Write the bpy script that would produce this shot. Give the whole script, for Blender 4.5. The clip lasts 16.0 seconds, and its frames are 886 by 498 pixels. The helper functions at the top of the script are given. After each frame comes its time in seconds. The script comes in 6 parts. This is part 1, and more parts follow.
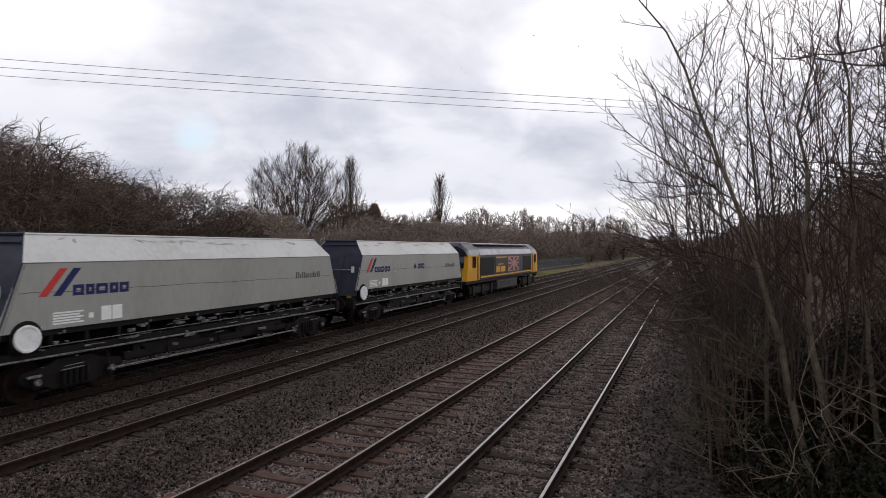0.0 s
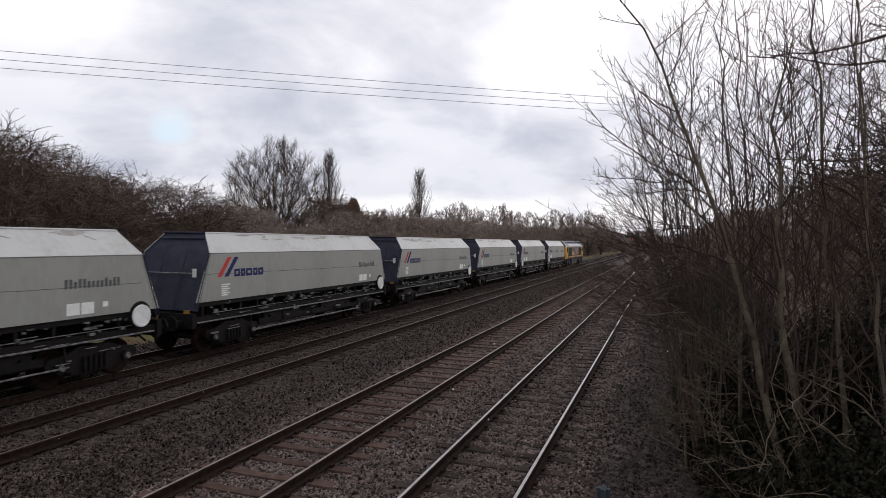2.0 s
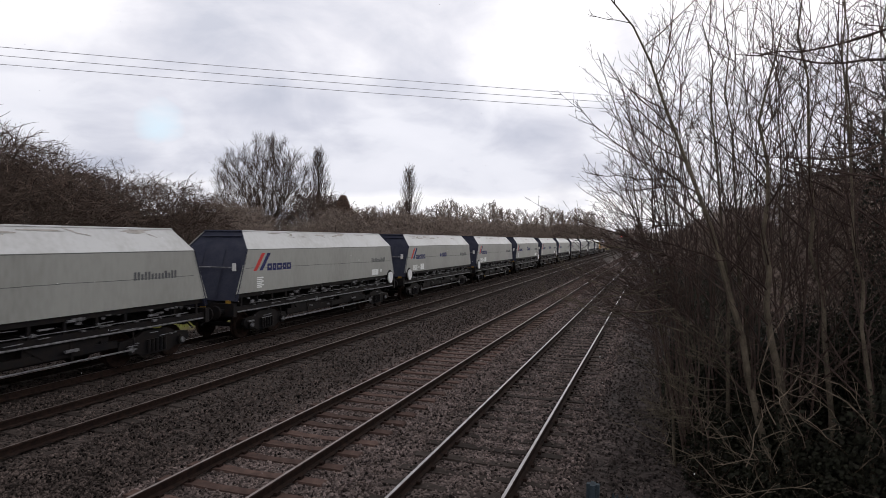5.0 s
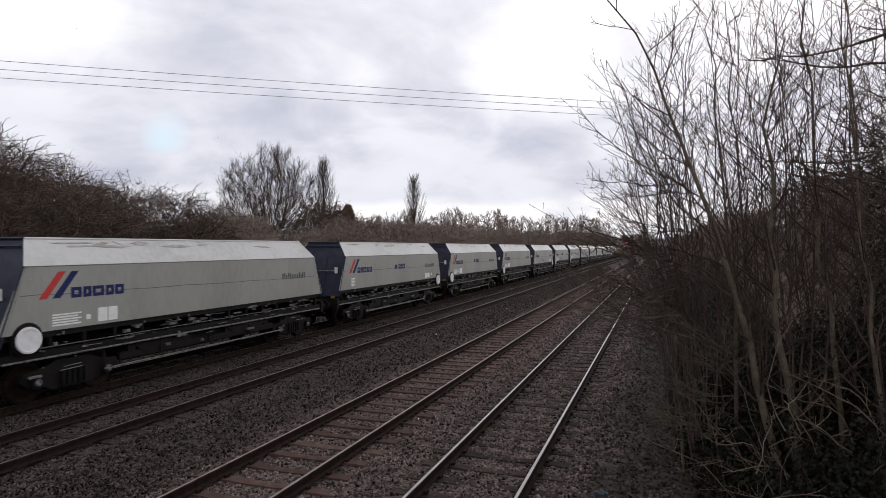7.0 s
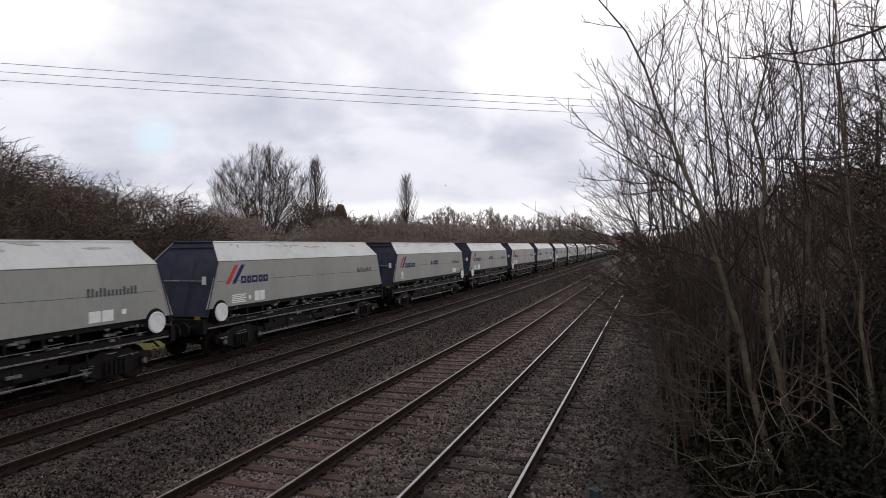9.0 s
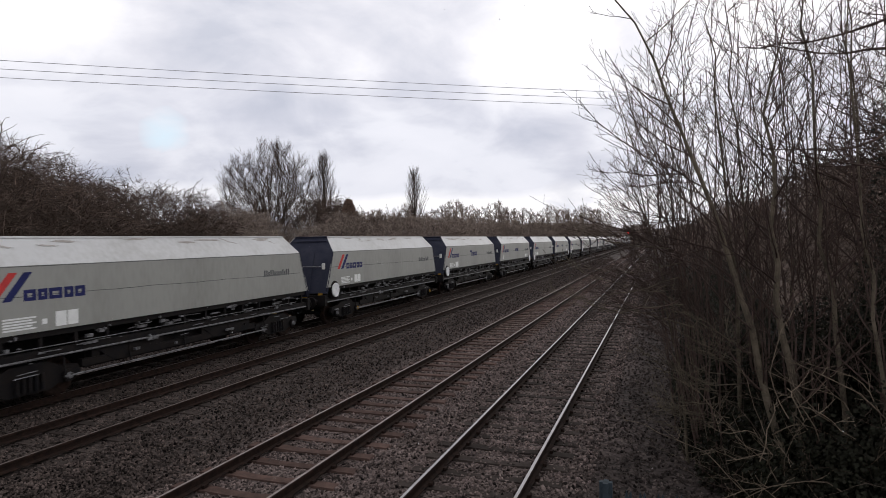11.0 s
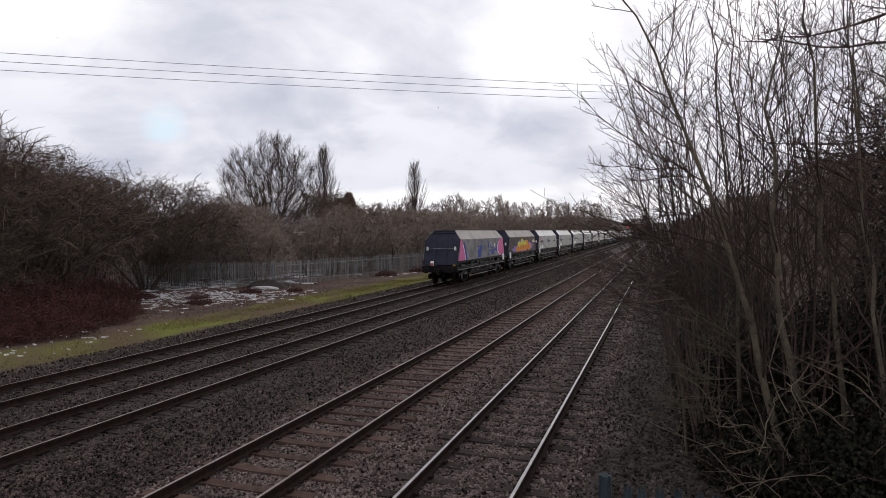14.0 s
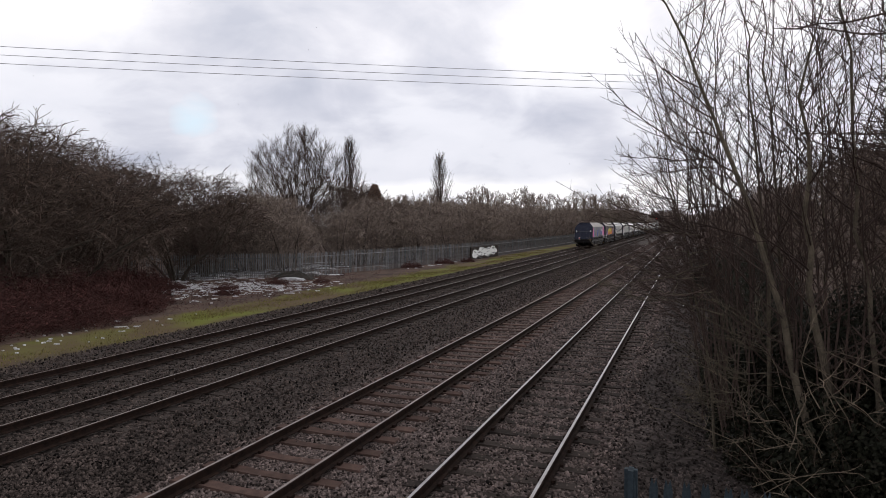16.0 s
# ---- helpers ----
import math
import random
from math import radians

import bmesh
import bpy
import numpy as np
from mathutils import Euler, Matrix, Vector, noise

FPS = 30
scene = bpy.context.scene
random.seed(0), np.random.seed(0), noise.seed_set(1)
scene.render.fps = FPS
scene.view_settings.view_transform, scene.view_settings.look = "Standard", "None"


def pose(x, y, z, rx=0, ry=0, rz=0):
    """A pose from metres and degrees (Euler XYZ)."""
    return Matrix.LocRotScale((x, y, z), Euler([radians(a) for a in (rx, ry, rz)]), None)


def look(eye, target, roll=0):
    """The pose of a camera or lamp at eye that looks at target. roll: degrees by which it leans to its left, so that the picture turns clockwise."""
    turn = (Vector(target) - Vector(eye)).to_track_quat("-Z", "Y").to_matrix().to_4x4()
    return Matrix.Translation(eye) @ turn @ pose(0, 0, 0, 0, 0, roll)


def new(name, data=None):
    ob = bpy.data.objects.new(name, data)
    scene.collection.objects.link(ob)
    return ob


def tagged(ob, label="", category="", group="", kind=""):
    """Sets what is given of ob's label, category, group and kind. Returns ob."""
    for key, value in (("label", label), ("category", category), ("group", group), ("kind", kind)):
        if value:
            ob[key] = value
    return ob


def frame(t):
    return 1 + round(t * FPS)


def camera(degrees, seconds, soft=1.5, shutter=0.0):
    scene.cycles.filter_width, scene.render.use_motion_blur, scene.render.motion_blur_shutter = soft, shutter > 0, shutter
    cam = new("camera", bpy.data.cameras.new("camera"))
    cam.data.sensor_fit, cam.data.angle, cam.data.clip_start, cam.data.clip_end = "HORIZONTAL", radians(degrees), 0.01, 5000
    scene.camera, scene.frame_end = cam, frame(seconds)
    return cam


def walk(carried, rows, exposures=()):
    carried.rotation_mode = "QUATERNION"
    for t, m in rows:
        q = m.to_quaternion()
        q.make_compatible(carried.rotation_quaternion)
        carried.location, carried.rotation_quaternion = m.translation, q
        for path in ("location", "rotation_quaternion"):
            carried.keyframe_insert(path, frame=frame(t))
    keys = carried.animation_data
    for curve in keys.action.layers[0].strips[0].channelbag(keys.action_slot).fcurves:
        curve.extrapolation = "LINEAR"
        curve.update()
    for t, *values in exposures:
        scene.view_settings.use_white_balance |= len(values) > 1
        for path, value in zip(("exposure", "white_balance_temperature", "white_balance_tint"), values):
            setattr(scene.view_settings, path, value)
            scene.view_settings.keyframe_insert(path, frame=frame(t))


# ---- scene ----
from itertools import count

cam = camera(70.7, 16.0, soft=0.6, shutter=0.06)
EYE = (0.0, 0.0, 3.56)
# seconds, yaw, pitch, roll of the hand-held camera at the platform's end
TURNS = [
    (0, 21.44, -0.26, -0.52),
    (0.5, 21.44, -0.68, -0.36),
    (1, 20.56, -1.00, -0.62),
    (1.5, 19.97, -0.84, -0.55),
    (2, 19.54, -0.70, -0.61),
    (2.5, 19.48, -0.05, -0.09),
    (3, 19.65, -0.65, -0.52),
    (3.5, 19.01, -0.50, -0.64),
    (4, 18.66, -1.00, -0.71),
    (6.5, 18.93, -0.49, -0.16),
    (7, 19.09, -0.21, -0.02),
    (7.5, 18.44, -0.27, 0.12),
    (8, 18.24, -0.19, 0.17),
    (8.5, 18.36, 0.18, 0.39),
    (9, 18.43, -0.28, 0.46),
    (9.5, 18.62, -0.58, 0.56),
    (10, 18.90, -0.92, 0.64),
    (12.5, 19.46, -0.75, 1.00),
    (13, 19.63, -1.16, 0.92),
    (13.5, 19.35, -0.99, 0.97),
    (14, 19.23, -1.42, 0.74),
    (14.5, 19.41, -1.50, 0.68),
    (15, 20.08, -1.62, 0.63),
    (15.5, 20.82, -1.88, 0.61),
    (16, 21.55, -2.13, 0.67)
]
walk(cam, [(t, pose(*EYE, 90 + p, r, y)) for t, y, p, r in TURNS])

# ---------------------------------------------------------------- light
TO_SUN = Vector((0.42, 0.86, 0.30)).normalized()      # the bright place low behind the saplings
sun = new("sun", bpy.data.lights.new("sun", "SUN"))
sun.data.energy, sun.data.angle, sun.data.color = 0.55, radians(25), (1.0, 0.95, 0.88)
sun.matrix_world = look(TO_SUN * 200, (0, 0, 0))

world = bpy.data.worlds.new("world")
scene.world = world
world.use_nodes = True
wn, wl = world.node_tree.nodes, world.node_tree.links
wn.clear()


def wnode(kind, **values):
    n = wn.new(kind)
    for key, value in values.items():
        n.inputs[key].default_value = value
    return n


def wmath(op, a, b):
    n = wn.new("ShaderNodeMath")
    n.operation = op
    for i, v in enumerate((a, b)):
        if isinstance(v, (int, float)):
            n.inputs[i].default_value = v
        else:
            wl.new(v, n.inputs[i])
    return n.outputs[0]


def wramp(fac, stops):
    n = wn.new("ShaderNodeValToRGB")
    r = n.color_ramp
    while len(r.elements) < len(stops):
        r.elements.new(0.5)
    for e, (p, c) in zip(r.elements, stops):
        e.position, e.color = p, (*c, 1)
    wl.new(fac, n.inputs[0])
    return n.outputs[0]


def wmix(fac, a, b, blend="MIX"):
    n = wn.new("ShaderNodeMix")
    n.data_type, n.blend_type = "RGBA", blend
    for s, v in ((n.inputs[0], fac), (n.inputs[6], a), (n.inputs[7], b)):
        if isinstance(v, (int, float)):
            s.default_value = v
        elif isinstance(v, tuple):
            s.default_value = (*v, 1)
        else:
            wl.new(v, s)
    return n.outputs[2]


sky_air = wn.new("ShaderNodeTexSky")
sky_air.sky_type, sky_air.sun_disc = "NISHITA", False
sky_air.sun_elevation, sky_air.sun_rotation = math.asin(TO_SUN.z), math.atan2(TO_SUN.x, TO_SUN.y)
way = wn.new("ShaderNodeTexCoord")
parts_of_way = wn.new("ShaderNodeSeparateXYZ")
wl.new(way.outputs["Generated"], parts_of_way.inputs[0])
wx, wy, wz = parts_of_way.outputs
# the cloud deck as a flat layer: direction divided by height
flat = wn.new("ShaderNodeCombineXYZ")
lift = wmath("ADD", wmath("MAXIMUM", wz, 0.0), 0.34)
wl.new(wmath("DIVIDE", wx, lift), flat.inputs[0])
wl.new(wmath("DIVIDE", wy, lift), flat.inputs[1])
big = wnode("ShaderNodeTexNoise", Scale=1.25, Detail=6.0, Roughness=0.46, Distortion=0.5)
small = wnode("ShaderNodeTexNoise", Scale=3.6, Detail=6.0, Roughness=0.55, Distortion=0.4)
for n in (big, small):
    wl.new(flat.outputs[0], n.inputs["Vector"])
billow = wmath("ADD", wmath("MULTIPLY", big.outputs[0], 0.7), wmath("MULTIPLY", small.outputs[0], 0.3))
# height above the horizon: a brighter ceiling, a grey-blue band under it, a pale rim
ragged_height = wmath("ADD", wz, wmath("MULTIPLY", wmath("SUBTRACT", big.outputs[0], 0.5), 0.11))
height_tone = wramp(ragged_height, [(0.0, (1.0, 1.0, 1.02)), (0.066, (1.03, 1.03, 1.03)), (0.086, (0.77, 0.79, 0.85)),
                                    (0.18, (0.81, 0.83, 0.89)), (0.30, (1.03, 1.03, 1.05)), (1.0, (1.0, 1.0, 1.0))])
cloud_tone = wramp(billow, [(0.36, (0.66, 0.69, 0.76)), (0.45, (0.87, 0.88, 0.92)), (0.53, (1.10, 1.10, 1.10)), (0.66, (1.18, 1.17, 1.16))])
clouds = wmix(1.0, height_tone, cloud_tone, "MULTIPLY")
gap = wramp(billow, [(0.60, (0, 0, 0)), (0.70, (0.45, 0.45, 0.45))])
nishita_low = wmix(1.0, sky_air.outputs[0], (0.10, 0.10, 0.10), "MULTIPLY")
clouds = wmix(gap, clouds, wmix(0.45, (0.78, 0.90, 1.0), nishita_low))
# one rent in the deck shows pale blue air
rent = wn.new("ShaderNodeVectorMath")
rent.operation = "DOT_PRODUCT"
wl.new(way.outputs["Generated"], rent.inputs[0])
rent.inputs[1].default_value = Vector((-0.672, 0.721, 0.165)).normalized()
torn = wmath("ADD", wmath("MULTIPLY", wmath("SUBTRACT", 1.0, rent.outputs["Value"]), 620.0), wmath("MULTIPLY", small.outputs[0], 1.3))
clouds = wmix(wramp(torn, [(0.55, (0.85, 0.85, 0.85)), (1.0, (0, 0, 0))]), clouds, (0.78, 0.97, 1.08))
# glow of the hidden sun
facing = wn.new("ShaderNodeVectorMath")
facing.operation = "DOT_PRODUCT"
wl.new(way.outputs["Generated"], facing.inputs[0])
facing.inputs[1].default_value = TO_SUN
glow = wramp(facing.outputs["Value"], [(0.0, (0, 0, 0)), (0.80, (0.04, 0.04, 0.04)), (0.97, (0.22, 0.20, 0.17)), (1.0, (0.40, 0.36, 0.30))])
sky_all = wmix(1.0, wmix(1.0, clouds, glow, "ADD"), (1.006, 0.992, 1.012), "MULTIPLY")
back = wnode("ShaderNodeBackground", Strength=0.93)
wl.new(sky_all, back.inputs[0])
wl.new(back.outputs[0], wn.new("ShaderNodeOutputWorld").inputs[0])


# ---------------------------------------------------------------- materials
def material(name, colour, rough=0.7, second=None, scale=6.0, fine=60.0, spots=0.5, bump=0.3, metal=0.0, stretch=(1, 1, 1),
             island=0.0, spec=0.07, depth=0.02, piece=0.0):
    """A painted, stony or woody surface: two colours mixed by noise at two scales, with relief."""
    m = bpy.data.materials.new(name)
    m.use_nodes = True
    n, l = m.node_tree.nodes, m.node_tree.links
    b = n["Principled BSDF"]
    b.inputs["Roughness"].default_value, b.inputs["Metallic"].default_value = rough, metal
    b.inputs["Specular IOR Level"].default_value = spec
    co = n.new("ShaderNodeTexCoord")
    mp = n.new("ShaderNodeMapping")
    mp.inputs["Scale"].default_value = stretch
    l.new(co.outputs["Object"], mp.inputs[0])
    n1, n2 = n.new("ShaderNodeTexNoise"), n.new("ShaderNodeTexNoise")
    for t, s, d in ((n1, scale, 5.0), (n2, fine, 3.0)):
        t.inputs["Scale"].default_value, t.inputs["Detail"].default_value = s, d
        l.new(mp.outputs[0], t.inputs["Vector"])
    both = n.new("ShaderNodeMath")
    both.operation = "MULTIPLY_ADD"
    l.new(n1.outputs[0], both.inputs[0])
    both.inputs[1].default_value = 0.65
    half = n.new("ShaderNodeMath")
    half.operation = "MULTIPLY"
    l.new(n2.outputs[0], half.inputs[0])
    half.inputs[1].default_value = 0.35
    l.new(half.outputs[0], both.inputs[2])
    r = n.new("ShaderNodeValToRGB")
    second = second or tuple(c * 0.6 for c in colour)
    r.color_ramp.elements[0].position, r.color_ramp.elements[0].color = spots - 0.12, (*second, 1)
    r.color_ramp.elements[1].position, r.color_ramp.elements[1].color = spots + 0.12, (*colour, 1)
    l.new(both.outputs[0], r.inputs[0])
    out = r.outputs[0]
    for amount, kind, socket in ((island, "ShaderNodeNewGeometry", "Random Per Island"), (piece, "ShaderNodeObjectInfo", "Random")):
        if amount:
            g = n.new(kind)
            hs = n.new("ShaderNodeHueSaturation")
            mr = n.new("ShaderNodeMapRange")
            mr.inputs["To Min"].default_value, mr.inputs["To Max"].default_value = 1 - amount, 1 + amount
            l.new(g.outputs[socket], mr.inputs[0])
            l.new(mr.outputs[0], hs.inputs["Value"])
            l.new(out, hs.inputs["Color"])
            out = hs.outputs[0]
    l.new(out, b.inputs["Base Color"])
    if bump:
        bp = n.new("ShaderNodeBump")
        bp.inputs["Strength"].default_value, bp.inputs["Distance"].default_value = bump, depth
        l.new(both.outputs[0], bp.inputs["Height"])
        l.new(bp.outputs[0], b.inputs["Normal"])
    return m


def glowing(name, colour, strength):
    m = material(name, colour, bump=0)
    b = m.node_tree.nodes["Principled BSDF"]
    b.inputs["Emission Color"].default_value, b.inputs["Emission Strength"].default_value = (*colour, 1), strength
    return m


RUST = material("rusty_rail_side", (0.028, 0.016, 0.0125), 0.85, (0.011, 0.0075, 0.0065), 8, 90)
RAILHEAD = material("worn_rail_head", (0.38, 0.365, 0.37), 0.33, (0.24, 0.225, 0.22), 3, 60, metal=0.95, bump=0.05)
RAILHEAD_DULL = material("dull_rail_head", (0.25, 0.21, 0.195), 0.38, (0.14, 0.108, 0.095), 3, 60, metal=0.85, bump=0.05)
CONCRETE = material("weathered_concrete", (0.044, 0.035, 0.031), 0.9, (0.024, 0.019, 0.017), 5, 70, piece=0.25)
CONCRETE_BROWN = material("rust_stained_concrete", (0.088, 0.056, 0.047), 0.9, (0.05, 0.033, 0.028), 5, 70, piece=0.25)
CESS_STONE = material("dark_cess_stone", (0.078, 0.062, 0.058), 0.9, (0.032, 0.026, 0.024), 2.2, 40, island=0.8)
BALLAST_DARK = material("dark_ballast_stone", (0.074, 0.057, 0.051), 0.88, (0.034, 0.027, 0.024), 2.2, 40, island=0.95)
BALLAST_STONE = material("ballast_stone", (0.145, 0.113, 0.105), 0.85, (0.066, 0.051, 0.046), 2.2, 40, island=0.95)
STEEL_DARK = material("grimy_black_steel", (0.008, 0.008, 0.0095), 0.62, (0.015, 0.012, 0.011), 4, 40, bump=0.15)
STEEL_GREY = material("grey_steel_fitting", (0.20, 0.20, 0.21), 0.5, (0.035, 0.033, 0.033), 6, 50, bump=0.1)
PIPE_PALE = material("worn_pale_pipe", (0.20, 0.20, 0.21), 0.45, (0.05, 0.048, 0.048), 6, 50, bump=0.05)
# wagon paint: darker on the side sheets, lighter on the sloped upper sheets
WHITE_SIDE = material("darker_off_white_side_paint", (0.288, 0.291, 0.272), 0.5, (0.228, 0.229, 0.213), 0.55, 9, spots=0.46, bump=0.04, stretch=(1, 1, 0.35), spec=0.25)
WHITE_ROOF = material("lighter_white_roof_paint", (0.475, 0.48, 0.48), 0.55, (0.36, 0.355, 0.345), 0.5, 6, spots=0.44, bump=0.04, spec=0.25)
SCRAPE = material("bare_scraped_patch", (0.255, 0.235, 0.215), 0.8, (0.40, 0.385, 0.365), 4, 30)
NAVY = material("dark_navy_paint", (0.016, 0.018, 0.034), 0.45, (0.03, 0.032, 0.048), 2, 20, bump=0.05, spec=0.1)
SEAM = material("dark_weld_seam", (0.085, 0.088, 0.085), 0.7, (0.17, 0.17, 0.165), 3, 20)
RED = material("red_stripe_paint", (0.50, 0.055, 0.05), 0.5, (0.42, 0.05, 0.05))
BLUE = material("blue_stripe_paint", (0.024, 0.028, 0.105), 0.5, (0.02, 0.024, 0.085))
INK = material("dark_lettering_paint", (0.07, 0.075, 0.085), 0.6, (0.12, 0.12, 0.12))
PANEL_WHITE = material("white_data_panel", (0.76, 0.77, 0.76), 0.5, (0.66, 0.67, 0.66))
DISC_WHITE = material("white_handwheel_disc", (0.74, 0.75, 0.76), 0.45, (0.62, 0.62, 0.62), 4, 30)
YELLOW_PAD = material("yellow_axlebox", (0.34, 0.20, 0.03), 0.65, (0.14, 0.085, 0.03))
LENS_DULL = material("pale_reflector", (0.60, 0.60, 0.58), 0.4, (0.5, 0.5, 0.48))
BROWN_SIDE = material("dull_brown_wagon_paint", (0.085, 0.07, 0.066), 0.65, (0.055, 0.048, 0.047), 0.8, 12, bump=0.05)
GREY_SIDE = material("bare_grey_wagon_paint", (0.235, 0.232, 0.245), 0.65, (0.115, 0.112, 0.118), 1.3, 14, bump=0.05)
DIRTY_ROOF = material("dirty_beige_roof_paint", (0.37, 0.345, 0.325), 0.7, (0.25, 0.235, 0.225), 0.6, 10, bump=0.04)
PINK = material("pink_spray_paint", (0.55, 0.13, 0.30), 0.55, (0.48, 0.11, 0.26), 2, 20)
SPRAY_BLUE = material("blue_spray_paint", (0.03, 0.06, 0.30), 0.55, (0.025, 0.05, 0.22), 2, 20)
SPRAY_WHITE = material("white_spray_paint", (0.72, 0.70, 0.72), 0.6, (0.6, 0.58, 0.6))
ORANGE = material("orange_spray_paint", (0.65, 0.24, 0.02), 0.55, (0.55, 0.17, 0.02), 3, 20)
LIME = material("yellow_green_spray_paint", (0.55, 0.50, 0.04), 0.55, (0.42, 0.42, 0.05), 3, 20)
VIOLET = material("violet_spray_paint", (0.22, 0.14, 0.42), 0.55, (0.18, 0.11, 0.34), 3, 20)
LOCO_YELLOW = material("orange_yellow_loco_paint", (0.66, 0.33, 0.02), 0.4, (0.56, 0.27, 0.02), 1.5, 20, bump=0.03, spec=0.25)
LOCO_BLUE = material("dark_blue_loco_paint", (0.018, 0.018, 0.034), 0.4, (0.014, 0.013, 0.022), 1.5, 20, bump=0.03, spec=0.25)
# grey-violet roof, its base colour lightened to hold the sky's reflection
LOCO_ROOF = material("sky_paled_grey_violet_roof", (0.46, 0.45, 0.50), 0.5, (0.33, 0.32, 0.37), 1.2, 16, bump=0.05)
DARK_GLASS = material("dark_cab_glass", (0.01, 0.011, 0.013), 0.08, bump=0, spec=0.5)
FLAKE = material("wet_snowflake", (0.85, 0.86, 0.88), 0.6, (0.8, 0.8, 0.82), bump=0)
FENCE_STEEL = material("weathered_galvanised_fence", (0.235, 0.24, 0.245), 0.65, (0.13, 0.13, 0.133), 3, 30, piece=0.35)
FENCE_BLUE = material("blue_grey_palisade_paint", (0.042, 0.056, 0.066), 0.5, (0.026, 0.035, 0.043), 5, 40, piece=0.15)
BARK = material("brown_grey_bark", (0.085, 0.072, 0.058), 0.9, (0.05, 0.042, 0.034), 6, 60, bump=0.5)
BARK_PALE = material("pale_sapling_bark", (0.130, 0.108, 0.080), 0.85, (0.055, 0.045, 0.034), 5, 50, bump=0.5)
CANE = material("pale_dead_cane", (0.155, 0.123, 0.092), 0.8, (0.08, 0.063, 0.047), 5, 40, bump=0.1)
TWIG = material("dark_twigs", (0.075, 0.053, 0.042), 0.85, (0.038, 0.027, 0.022), 3, 20, bump=0, island=0.35)
TWIG_THORN = material("brown_thorn_twigs", (0.128, 0.095, 0.078), 0.85, (0.062, 0.046, 0.038), 3, 20, bump=0, island=0.4)
TWIG_NEAR = material("red_brown_sapling_twigs", (0.078, 0.054, 0.046), 0.8, (0.040, 0.028, 0.024), 3, 30, bump=0, island=0.3)
# brown twigs with the distance haze painted in as a paler colour
TWIG_FAR = material("haze_paled_brown_twigs", (0.235, 0.190, 0.162), 0.9, (0.15, 0.118, 0.100), 1, 8, bump=0, island=0.35)
BRAMBLE = material("red_brown_bramble_stems", (0.092, 0.040, 0.036), 0.85, (0.038, 0.020, 0.018), 2, 10, bump=0, island=0.4)
DEAD_LEAF = material("russet_foliage", (0.185, 0.112, 0.078), 0.85, (0.11, 0.068, 0.050), 1, 8, bump=0, island=0.35)
# ivy with the thicket's inner shade put into its near-black leaf colour
IVY = material("shade_darkened_ivy_leaves", (0.015, 0.016, 0.010), 0.55, (0.010, 0.009, 0.006), 3, 20, bump=0, island=0.4)
BUSH_STEM = material("brown_bush_stems", (0.070, 0.053, 0.043), 0.85, (0.036, 0.027, 0.022), 4, 30, bump=0.1, island=0.3)
GRASS = material("winter_grass_blades", (0.145, 0.142, 0.038), 0.85, (0.150, 0.112, 0.055), 0.7, 6, bump=0, island=0.45)
SNOW = material("thawing_snow", (0.66, 0.67, 0.70), 0.7, (0.30, 0.29, 0.29), 5, 30, bump=0.3)
RUBBLE = material("dark_spoil", (0.05, 0.045, 0.04), 0.95, (0.025, 0.022, 0.02), 2, 20, bump=0.8, depth=0.1)
ROOF_SLATE = material("grey_roof_slates", (0.16, 0.16, 0.165), 0.8, (0.10, 0.10, 0.105), 1, 8)
RENDER_WALL = material("pale_house_wall", (0.33, 0.30, 0.27), 0.9, (0.25, 0.22, 0.2), 1, 10)
LOCO_TANK = material("grimy_grey_tank", (0.075, 0.072, 0.075), 0.6, (0.03, 0.028, 0.028), 2, 20)
FADED_FLAG = material("faded_flag_paint", (0.46, 0.28, 0.22), 0.5, (0.40, 0.20, 0.19), 2, 14)
CABLE = material("grey_power_cable", (0.50, 0.50, 0.53), 0.6, (0.42, 0.42, 0.45))


